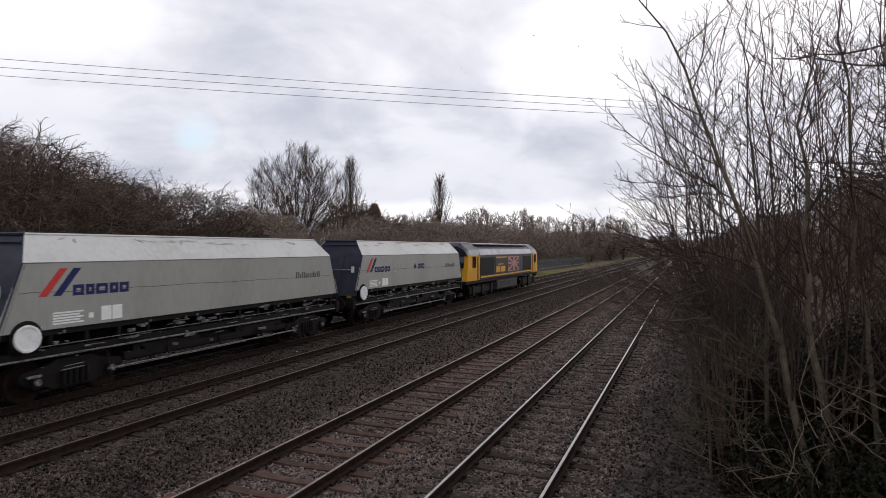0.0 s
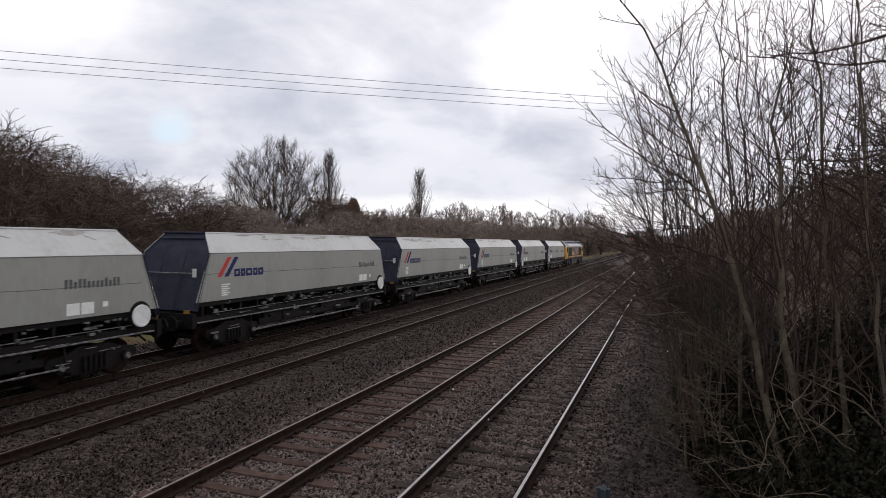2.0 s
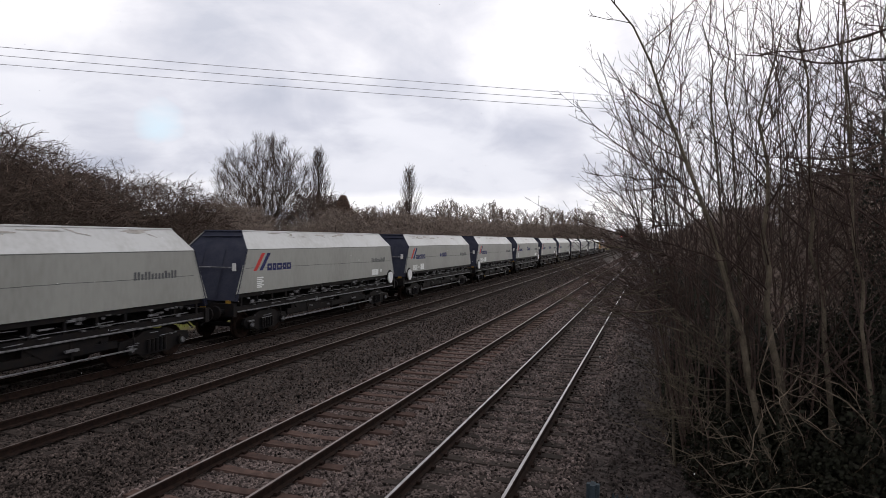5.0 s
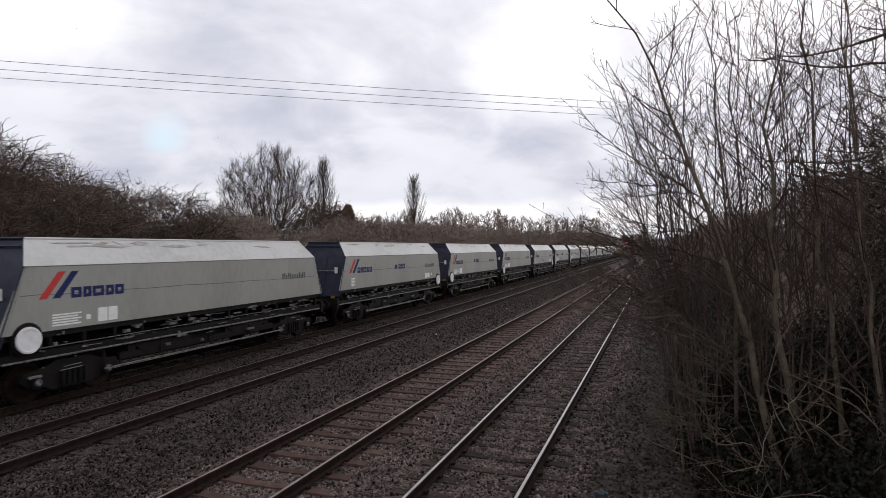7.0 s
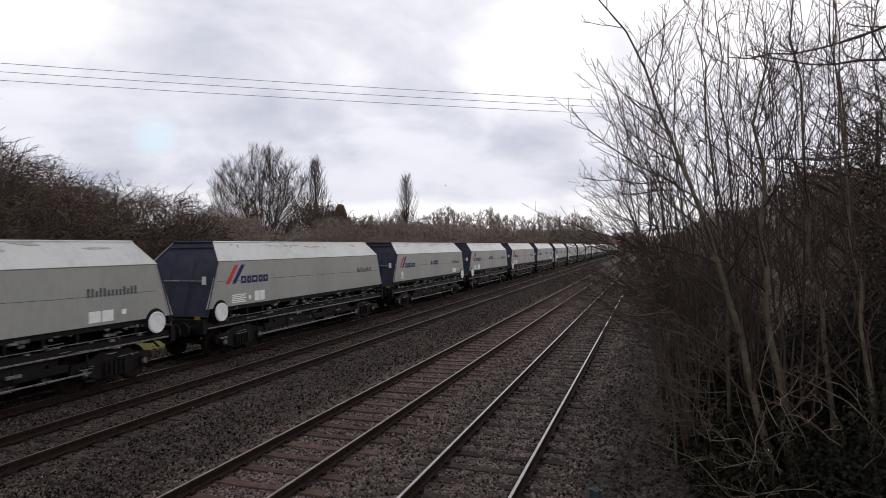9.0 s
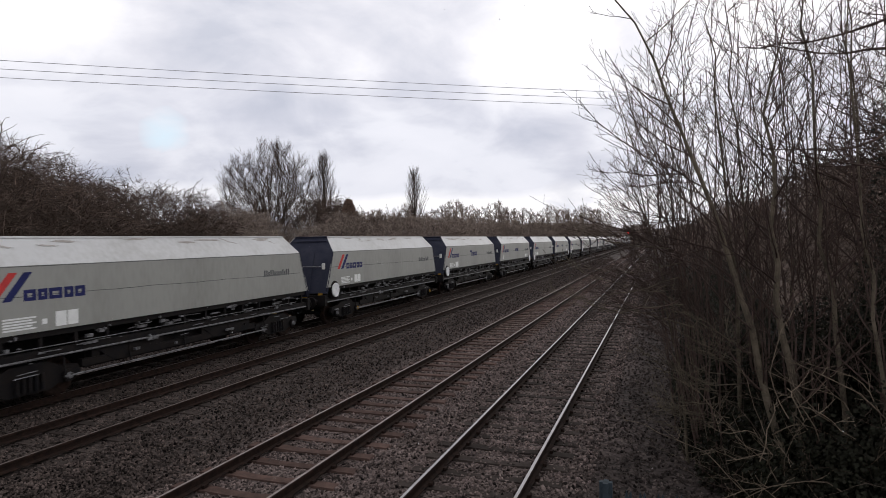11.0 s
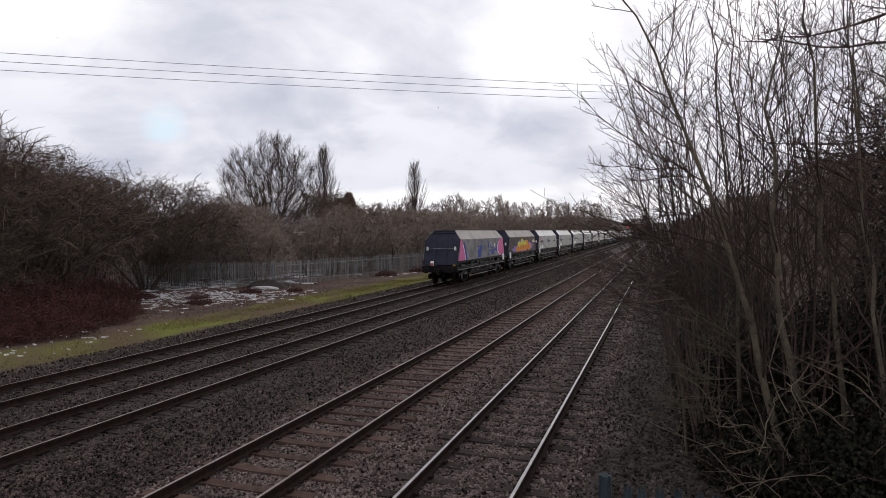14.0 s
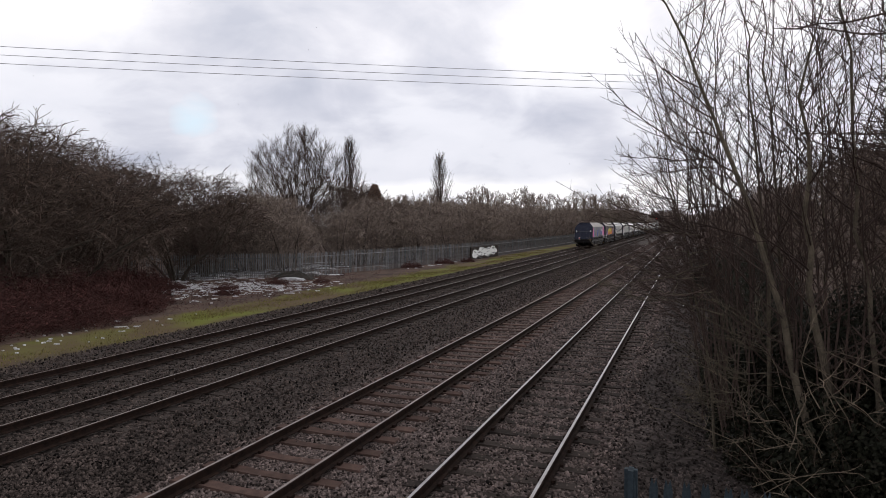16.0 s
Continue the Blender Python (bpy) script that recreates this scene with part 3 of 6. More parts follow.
def end_rib(s, rad):
    def build():
        bm = bmesh.new()
        tube(bm, (0, s * L_SHOULDER, SHOULDER), (0, s * L_BOTTOM, BOTTOM - 0.2), rad, n=5)
        return bm
    return build


def end_rail(s):
    def build():
        bm = bmesh.new()
        f = 0.42
        y, z = s * (L_SHOULDER + (L_BOTTOM - L_SHOULDER) * f + 0.07), SHOULDER - (SHOULDER - BOTTOM) * f
        tube(bm, (-0.95, y, z), (0.95, y, z), 0.022, n=6)
        for x in (-0.95, 0, 0.95):
            tube(bm, (x, y, z), (x, y - s * 0.09, z), 0.015, n=4)
        return bm
    return build


def underframe():
    """Sills, cross members, hopper chutes and door gear below the body."""
    bm = bmesh.new()
    for s in (-1, 1):
        box(bm, s * 1.17 - 0.05, s * 1.17 + 0.05, -6.75, 6.75, 1.02, 1.20)
        box(bm, s * 1.22 - 0.02, s * 1.22 + 0.02, -6.6, 6.6, 1.50, 1.64)
        for k in range(15):
            y = -6.3 + 0.9 * k
            box(bm, s * 1.20 - 0.025, s * 1.20 + 0.025, y - 0.04, y + 0.04, 1.18, 1.60)
        for y in (-1.9, 1.9):
            loft(bm, [[(s * 0.95 - 0.25, y - w, z), (s * 0.95 + 0.22, y - w, z), (s * 0.95 + 0.22, y + w, z), (s * 0.95 - 0.25, y + w, z)] for w, z in ((0.55, 0.62), (1.35, 1.15))])
    box(bm, -0.45, 0.45, -6.7, 6.7, 0.85, 1.35)
    for s in (-1, 1):
        box(bm, -1.28, 1.28, s * 6.72 - 0.08, s * 6.72 + 0.08, 0.88, 1.32)
    for y in (-3.0, -0.9, 0.9, 3.0):
        box(bm, -1.15, 1.15, y - 0.12, y + 0.12, 0.7, 1.2)
    box(bm, -1.0, 1.0, -3.2, 3.2, 0.55, 0.95)
    return bm


def side_fittings():
    """Levers, valves, boxes and lamps strung along the sill."""
    r = random.Random(5)
    bm = bmesh.new()
    for s in (-1, 1):
        for k in range(64):
            y, w, h = r.uniform(-6.3, 6.3), 0.02 + 0.17 * r.random() ** 2.2, r.uniform(0.02, 0.08)
            z = r.uniform(1.16, 1.54) if r.random() < 0.7 else r.uniform(0.62, 1.1)
            box(bm, s * 1.25 - 0.035, s * 1.25 + 0.035, y - w, y + w, z, z + h)
        for k in range(26):
            y, z = r.uniform(-5.8, 5.8), r.uniform(0.6, 1.5)
            tube(bm, (s * 1.27, y, z), (s * 1.27, y + r.uniform(-0.7, 0.7), z + r.uniform(-0.02, 0.02)), 0.012, n=5)
    return bm


def low_pipe(half, rad):
    def build():
        bm = bmesh.new()
        tube(bm, (0, -half, 0), (0, half, 0), rad, n=6)
        return bm
    return build


def step_hangers():
    bm = bmesh.new()
    for s in (-1, 1):
        for y in (-3.9, -2.0, 0.0, 2.0, 3.9):
            tube(bm, (s * 1.22, y, 0.5), (s * 1.15, y, 1.05), 0.025, n=5)
        box(bm, s * 1.1 - 0.06, s * 1.1 + 0.06, -3.4, 3.4, 0.62, 0.80)
    return bm


def bogie_frame():
    """A cast side frame on each side with arched top, spring nest, axle boxes and bolster."""
    bm = bmesh.new()
    for s in (-1, 1):
        prof = [(-1.32, 0.55), (-1.25, 0.72), (-0.75, 0.78), (-0.45, 0.92), (0.45, 0.92), (0.75, 0.78), (1.25, 0.72), (1.32, 0.55), (1.1, 0.36), (0.72, 0.36), (0.5, 0.26), (-0.5, 0.26), (-0.72, 0.36), (-1.1, 0.36)]
        sheet(bm, [(s * 1.02, y, z) for y, z in prof], 0.12, (s, 0, 0))
        for k in range(5):
            tube(bm, (s * 1.17, -0.3 + 0.15 * k, 0.32), (s * 1.17, -0.3 + 0.15 * k, 0.68), 0.05, n=7)
        for y in (-0.95, 0.95):
            tube(bm, (s * 1.10, y, 0.5), (s * 1.22, y, 0.5), 0.15, n=12)
    box(bm, -1.0, 1.0, -0.25, 0.25, 0.5, 0.9)
    return bm


def wheel():
    """A wheel with flange, rim and dished web."""
    bm = bmesh.new()
    prof = [(0.10, 0.0), (0.30, 0.03), (0.40, -0.01), (0.46, 0.0), (0.455, 0.10), (0.485, 0.11), (0.485, 0.135), (0.38, 0.13), (0.30, 0.09), (0.10, 0.12)]
    n = 22
    loft(bm, [[(-x, r * math.cos(k * math.tau / n), r * math.sin(k * math.tau / n)) for k in range(n)] for r, x in prof], close=False)
    return bm


def axle():
    bm = bmesh.new()
    tube(bm, (-1.1, 0, 0), (1.1, 0, 0), 0.08, n=10)
    return bm


def cap_mesh():
    bm = bmesh.new()
    tube(bm, (0, 0, 0), (0.05, 0, 0), 0.085, 0.07, n=10)
    return bm


def buffer(s):
    def build():
        bm = bmesh.new()
        tube(bm, (0, 0, 0), (0, s * 0.38, 0), 0.09, n=10)
        tube(bm, (0, s * 0.38, 0), (0, s * 0.44, 0), 0.23, 0.22, n=16)
        return bm
    return build


def coupling(s):
    def build():
        bm = bmesh.new()
        tube(bm, (0, 0, 0), (0, s * 0.45, -0.08), 0.06, n=8)
        box(bm, -0.12, 0.12, s * 0.3 - 0.1, s * 0.3 + 0.1, -0.28, 0.1)
        tube(bm, (0.35, 0, -0.1), (0.30, s * 0.4, -0.4), 0.03, n=6)
        return bm
    return build


def disc():
    """The covered hand-brake wheel: a dished disc with a raised rim."""
    bm = bmesh.new()
    n = 24
    prof = [(0.0, 0.045), (0.22, 0.05), (0.255, 0.065), (0.295, 0.06), (0.30, 0.02), (0.28, 0.0), (0.0, 0.0)]
    loft(bm, [[(x, max(r, 0.001) * math.cos(k * math.tau / n), max(r, 0.001) * math.sin(k * math.tau / n)) for k in range(n)] for r, x in prof], close=False)
    return bm


def arch():
    """A flat black disc that paints the shade of the recess round the hand-brake wheel."""
    bm = bmesh.new()
    n = 20
    sheet(bm, [(0, 0.37 * math.cos(k * math.tau / n), 0.37 * math.sin(k * math.tau / n)) for k in range(n)], 0.008)
    return bm


def flat_marks(quads, x=SIDE_X, lift=0.004):
    """Painted marks on the side, each a thin raised film: y and z of its corners."""
    def build():
        bm = bmesh.new()
        for q in quads:
            sheet(bm, [(x, y, z) for y, z in q], lift)
        return bm
    return build


def single_marks(w, key, shapes, mat, lift, name):
    """Each painted shape as a part of its own."""
    for i, q in enumerate(shapes):
        add(w, "%s_%d" % (key, i), flat_marks([q], lift=lift + 0.0008 * i), mat, name=name)


def rect(y0, y1, z0, z1):
    return [(y0, z0), (y1, z0), (y1, z1), (y0, z1)]


Y0 = -6.1      # the rear shoulder, from which the marks are set out


def slanted(u0, u1):
    return [(Y0 + u0, 2.37), (Y0 + u0 + 0.20, 2.37), (Y0 + u1 + 0.20, 2.985), (Y0 + u1, 2.985)]


def emblem_blocks(u0, u1, z0, z1, n):
    """A row of plain hollow blocks of uneven width, in place of a name."""
    widths = [(1.0, 0.8, 1.15, 0.85, 0.95)[i % 5] for i in range(n)]
    unit, u, h, out = (u1 - u0) / sum(widths), u0, z1 - z0, []
    for w in widths:
        a, b, t = Y0 + u, Y0 + u + w * unit * 0.87, 0.27 * unit
        out += [rect(a, b, z0 + 0.68 * h, z1), rect(a, b, z0, z0 + 0.32 * h), rect(a, a + t, z0 + 0.32 * h, z0 + 0.68 * h), rect(b - t, b, z0 + 0.32 * h, z0 + 0.68 * h)]
        u += w * unit
    return out


def short_bars(u0, u1, z0, z1, n, seed):
    r = random.Random(seed)
    out, w = [], (u1 - u0) / n
    for i in range(n):
        t = z1 if r.random() < 0.35 else z1 - 0.28 * (z1 - z0)
        out.append(rect(Y0 + u0 + i * w, Y0 + u0 + (i + 0.62) * w, z0, t))
    return out


def seam_line():
    """A hair-thin wandering joint along the side, and its rows of faint marks."""
    r = random.Random(2)
    out, z = [rect(Y0, -Y0, SHOULDER - 0.028, SHOULDER - 0.008)], 2.47
    for k in range(40):
        y = Y0 - 0.1 + k * 0.307
        z2 = 2.47 - 0.11 * k / 40 + r.uniform(-0.012, 0.012)
        out.append([(y, z - 0.009), (y + 0.307, z2 - 0.009), (y + 0.307, z2 + 0.009), (y, z + 0.009)])
        z = z2
    return out


def data_lines(u0, u1, z0, z1, rows):
    return [rect(Y0 + u0, Y0 + u1 - 0.1 * (k % 2), z1 - (k + 0.7) * (z1 - z0) / rows, z1 - (k + 0.1) * (z1 - z0) / rows) for k in range(rows)]


def blob(y, z, ry, rz, seed, n=26, spike=0.12):
    """A bulging sprayed outline."""
    r = random.Random(seed)
    ph = [r.uniform(0, 6.3) for _ in range(3)]
    pts = []
    for k in range(n):
        a = k * math.tau / n
        f = 1 + spike * (math.sin(3 * a + ph[0]) + 0.7 * math.sin(5 * a + ph[1]) + 0.5 * math.sin(8 * a + ph[2]))
        pts.append((y + ry * f * math.cos(a), z + rz * f * math.sin(a)))
    return pts


def scrape(seed):
    """A bare patch on the sloped upper sheet, where the loader has rubbed."""
    def build():
        r = random.Random(seed)
        bm = bmesh.new()
        up = Vector((TOP_X - SIDE_X, 0, TOP - SHOULDER))
        nrm = Vector((0.62, 0, 0.5)).normalized()
        y, f = r.uniform(-5.3, 5.2), r.uniform(0.66, 0.93)
        w, h = 0.06 + 0.65 * r.random() ** 2, r.uniform(0.03, 0.12)
        skew = r.uniform(-0.25, 0.25)
        ps = []
        for j in range(13):
            a = j * math.tau / 13
            g = f + h * math.sin(a) * r.uniform(0.6, 1)
            p = Vector((SIDE_X, y + w * math.cos(a) * r.uniform(0.35, 1.15) + skew * math.sin(a), SHOULDER)) + up * min(g, 0.98)
            ps.append(p + nrm * 0.004)
        sheet(bm, ps, 0.003 + 0.0005 * (seed % 10), nrm)
        return bm
    return build


def add(parent, key, build, mat, at=(0, 0, 0), name=None, label=""):
    ob = new(name or key, shared(key, build, mat))
    ob.parent = parent
    ob.location = at
    if label:
        tagged(ob, label)
    return ob


def wagon(number, centre, wheel_end, style="white"):
    label = {"white": "off-white covered-side aggregate hopper wagon with navy ends, red and blue stripes",
             "brown": "dark brown aggregate hopper wagon with orange and violet graffiti",
             "grey": "bare grey tail hopper wagon with pink and blue graffiti"}[style]
    if centre == "plain" and style == "white":
        label = "off-white aggregate hopper wagon with navy ends and plain middle panel"
    w = thing("hopper_wagon", (LINE, 0, 0), label, "freight wagon", "hopper wagons of the train")
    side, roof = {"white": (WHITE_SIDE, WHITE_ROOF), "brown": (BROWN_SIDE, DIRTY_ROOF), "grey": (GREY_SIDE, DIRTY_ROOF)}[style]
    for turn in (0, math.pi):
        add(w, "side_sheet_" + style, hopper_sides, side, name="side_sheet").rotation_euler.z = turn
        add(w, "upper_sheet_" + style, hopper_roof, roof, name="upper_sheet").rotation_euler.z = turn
    add(w, "load_space", hopper_inside, STEEL_DARK)
    for s in (-1, 1):
        e = add(w, "end_sheet_%d" % s, end_sheet(s), NAVY, name="end_sheet", label="dark navy sloped end")
        add(e, "end_handrail_%d" % s, end_rail(s), PIPE_PALE, name="handrail")
        add(e, "end_rim_%d" % s, end_rim(s), NAVY, name="rim")
        add(e, "end_bar_%d" % s, end_bar(s), NAVY, name="top_bar")
        for x, rad in ((-0.42, 0.018), (0.42, 0.018), (-SIDE_X + 0.01, 0.028), (SIDE_X - 0.01, 0.028)):
            add(e, "end_rib_%d_%g" % (s, rad), end_rib(s, rad), NAVY, (x, 0, 0), name="rib")
        for x in (-1.02, 1.02):
            add(e, "reflector", lambda: boxes((-0.07, 0.07, -0.02, 0.02, -0.13, 0.13), bevel=0.008), LENS_DULL, (x, s * (L_SHOULDER + 0.34), 2.52))
        add(e, "yellow_plate", lambda: boxes((-0.10, 0.10, -0.015, 0.015, -0.05, 0.05)), YELLOW_PAD, (1.05, s * (L_BOTTOM + 0.11), 1.38))
        for x in (-0.87, 0.87):
            add(w, "buffer_%d" % s, buffer(s), STEEL_DARK, (x, s * 6.8, 1.06), name="buffer")
        add(w, "coupling_%d" % s, coupling(s), STEEL_DARK, (0, s * 6.8, 1.0), name="coupling")
        b = add(w, "bogie", bogie_frame, STEEL_DARK, (0, s * 4.75, 0))
        for y in (-0.95, 0.95):
            add(b, "axle", axle, STEEL_DARK, (0, y, 0.46))
            for x in (-1, 1):
                o = add(b, "wheel", wheel, RUST, (x * 0.80, y, 0.46))
                o.rotation_euler.z = math.pi if x < 0 else 0
                c = add(b, "axle_cap_y" if (number * 2 + (y > 0)) % 8 == 1 else "axle_cap", cap_mesh, YELLOW_PAD if (number * 2 + (y > 0)) % 8 == 1 else STEEL_GREY, (x * 1.22, y, 0.5), name="axle_cap")
                c.rotation_euler.z = math.pi if x < 0 else 0
    add(w, "underframe", underframe, STEEL_DARK)
    tagged(add(w, "sill_gear", side_fittings, STEEL_GREY), kind="stuff")
    for s in (-1, 1):
        for k, (z, half, rad) in enumerate(((1.03, 6.55, 0.026), (0.50, 3.95, 0.024), (1.27, 5.9, 0.012))):
            add(w, "side_pipe_%d" % k, low_pipe(half, rad), PIPE_PALE, (s * 1.25, 0, z), name="side_pipe")
    tagged(add(w, "step_hanger", step_hangers, STEEL_DARK), kind="stuff")
    if style == "white":
        for k in range(12):
            add(w, "scrape_%d" % (number % 5 * 20 + k), scrape(number % 5 * 20 + k), SCRAPE, name="scraped_patch")
        add(w, "seam", flat_marks(seam_line(), lift=0.003), SEAM)
        add(w, "red_stripe", flat_marks([slanted(0.34, 0.83)]), RED)
        add(w, "blue_stripe", flat_marks([slanted(0.68, 1.17)]), BLUE)
        tagged(add(w, "emblem", flat_marks(emblem_blocks(1.16, 2.74, 2.35, 2.60, 5)), BLUE, name="blue_emblem"), kind="stuff")
        tagged(add(w, "operator_bars", flat_marks(short_bars(9.9, 11.5, 2.35, 2.57, 13, 4)), INK), kind="stuff")
        if wheel_end == "rear":
            tagged(add(w, "data_panel_a", flat_marks(data_lines(0.68, 1.44, 1.71, 2.01, 5)), PANEL_WHITE, name="data_panel"), kind="stuff")
            for u in (1.91, 2.22):
                add(w, "data_panel_b%g" % u, flat_marks([rect(Y0 + u, Y0 + u + 0.28, 1.71, 2.05)]), PANEL_WHITE, name="data_panel")
            add(w, "data_panel_d", flat_marks([rect(Y0 + 1.58, Y0 + 1.70, 1.80, 1.92)]), PANEL_WHITE, name="data_panel")
        else:
            tagged(add(w, "data_panel_e", flat_marks(data_lines(0.55, 0.95, 1.75, 2.15, 6)), PANEL_WHITE, name="data_panel"), kind="stuff")
            for u in (9.95, 10.34):
                add(w, "data_panel_c%g" % u, flat_marks([rect(Y0 + u, Y0 + u + 0.35, 1.72, 2.0)]), PANEL_WHITE, name="data_panel")
            add(w, "data_panel_f", flat_marks([rect(Y0 + 10.95, Y0 + 11.1, 1.85, 1.98)]), PANEL_WHITE, name="data_panel")
        if centre == "emblem_a":
            add(w, "lessor_a", flat_marks([[(Y0 + 5.5, 2.40), (Y0 + 5.72, 2.40), (Y0 + 5.80, 2.52), (Y0 + 5.61, 2.66), (Y0 + 5.42, 2.52)]] + emblem_blocks(5.95, 6.85, 2.38, 2.64, 3)), BLUE, name="lessor_emblem")
        elif centre == "emblem_b":
            add(w, "lessor_b", flat_marks([rect(Y0 + 5.35, Y0 + 5.85, 2.63, 2.75), rect(Y0 + 5.52, Y0 + 5.68, 2.36, 2.63)] + emblem_blocks(5.85, 7.15, 2.36, 2.64, 4)), BLUE, name="lessor_emblem")
    elif style == "brown":
        single_marks(w, "graffiti_halo", [blob(-0.1, 2.25, 3.0, 0.56, 3, 40, 0.07), blob(-3.6, 1.98, 1.3, 0.28, 5), blob(3.3, 2.16, 1.5, 0.40, 8)], VIOLET, 0.003, "graffiti")
        single_marks(w, "graffiti_body", [blob(-2.1, 2.0, 1.3, 0.30, 11), blob(-0.6, 2.12, 1.3, 0.40, 12), blob(1.2, 2.12, 1.2, 0.40, 13), blob(2.7, 2.12, 1.0, 0.34, 14), blob(1.7, 2.54, 0.7, 0.26, 19)], ORANGE, 0.007, "graffiti")
        single_marks(w, "graffiti_tops", [blob(-1.9, 2.42, 0.65, 0.26, 15), blob(-0.5, 2.60, 0.7, 0.32, 16), blob(0.9, 2.48, 0.6, 0.26, 17)], LIME, 0.012, "graffiti")
        single_marks(w, "graffiti_lines", [[(a, b), (a + 0.06, b), (a + 0.28 + c, b + 0.5), (a + 0.20 + c, b + 0.5)] for a, b, c in ((-2.5, 1.8, 0.1), (-1.35, 1.85, -0.3), (-0.9, 1.8, 0.2), (0.1, 1.9, -0.2), (0.55, 1.85, 0.3), (1.6, 1.9, -0.1), (2.3, 1.9, 0.2))], INK, 0.016, "graffiti_outline")
        add(w, "lessor_plate_w", flat_marks([rect(4.65, 5.75, 2.52, 2.78)]), PANEL_WHITE, name="lessor_plate")
        add(w, "lessor_bars", flat_marks(emblem_blocks(10.85, 11.75, 2.60, 2.74, 5), lift=0.008), RED)
    else:
        single_marks(w, "graffiti_pink", [[(-6.62, 1.66), (-4.9, 1.66), (-5.15, 2.2), (-5.55, 2.75), (-5.85, 3.1), (-6.1, 3.1)],
                                            [(6.66, 1.66), (4.9, 1.66), (4.35, 2.0), (4.15, 2.35), (4.55, 2.8), (5.2, 3.1), (6.1, 3.1)]], PINK, 0.004, "graffiti")
        single_marks(w, "graffiti_edge", [[(-4.95, 1.66), (-4.85, 1.66), (-5.1, 2.25), (-5.5, 2.8), (-5.6, 2.8), (-5.2, 2.2)],
                                            [(4.85, 1.66), (4.95, 1.66), (4.4, 2.0), (4.22, 2.35), (4.62, 2.82), (4.55, 2.85), (4.1, 2.35), (4.28, 1.97)]], SPRAY_WHITE, 0.007, "graffiti_edge")
        single_marks(w, "graffiti_blue", [[(-4.8, 1.66), (-4.45, 1.66), (-4.75, 2.3), (-5.1, 2.9), (-5.4, 2.95), (-5.05, 2.3)],
                                            [(-1.9, 2.55), (-0.75, 2.62), (-0.55, 3.0), (-0.45, 3.0), (-0.7, 2.4), (-1.05, 1.7), (-1.75, 1.7), (-1.7, 2.3), (-1.1, 2.48), (-1.9, 2.48)],
                                            [(1.0, 2.95), (1.25, 2.95), (1.55, 2.3), (1.5, 1.7), (1.3, 1.7), (1.35, 2.25)],
                                            [(1.5, 2.2), (2.6, 2.2), (3.6, 2.3), (4.1, 2.75), (4.0, 2.35), (4.2, 1.9), (3.6, 2.1), (2.9, 2.08), (3.3, 1.95), (2.9, 1.82), (2.2, 1.85), (2.5, 2.08), (1.5, 2.1)],
                                            [(1.7, 2.65), (2.1, 2.45), (2.9, 2.32), (2.3, 2.28), (1.95, 2.4)]], SPRAY_BLUE, 0.009, "graffiti")
        n = 20
        add(w, "graffiti_ring", flat_marks([[(0.1 + 0.30 * math.cos(a), 2.4 + 0.22 * math.sin(a)), (0.1 + 0.30 * math.cos(b), 2.4 + 0.22 * math.sin(b)), (0.1 + 0.24 * math.cos(b), 2.4 + 0.17 * math.sin(b)), (0.1 + 0.24 * math.cos(a), 2.4 + 0.17 * math.sin(a))]
                                            for a, b in ((k * math.tau / n, (k + 1) * math.tau / n) for k in range(n))], lift=0.006), SPRAY_BLUE, name="graffiti")
        add(w, "data_panel_g", flat_marks([rect(3.05, 3.4, 2.46, 2.70)]), LENS_DULL, name="data_panel")
        add(w, "tail_lamp", lambda: boxes((-0.10, 0.10, -0.08, 0.08, -0.16, 0.16), bevel=0.02), PANEL_WHITE, (-0.55, -L_BOTTOM - 0.12, 1.50), label="white tail lamp box")
        add(w, "tail_lamp_lens", lambda: boxes((-0.07, 0.07, -0.02, 0.02, -0.07, 0.07)), RED, (-0.55, -L_BOTTOM - 0.215, 1.46))
    ys = {"rear": [-6.02], "front": [6.02]}[wheel_end]
    for y in ys:
        for x in (1,):
            a = add(w, "wheel_recess_shade", arch, STEEL_DARK, (SIDE_X - 0.002, y, 1.52))
            add(w, "handbrake_disc", disc, DISC_WHITE, (SIDE_X + 0.012, y, 1.50), label="white hand-brake wheel disc")
    return w


PLAN = "AR PR PF PF PF BF BF PR AR PF PR AR AF PR AR AF PR AF BR PR PR BR".split()
WAGONS = [wagon(i + 1, {"A": "emblem_a", "B": "emblem_b", "P": "plain"}[p[0]], {"R": "rear", "F": "front"}[p[1]]) for i, p in enumerate(PLAN)]
WAGONS.append(wagon(23, "plain", "rear", "brown"))
WAGONS.append(wagon(24, "plain", "front", "grey"))


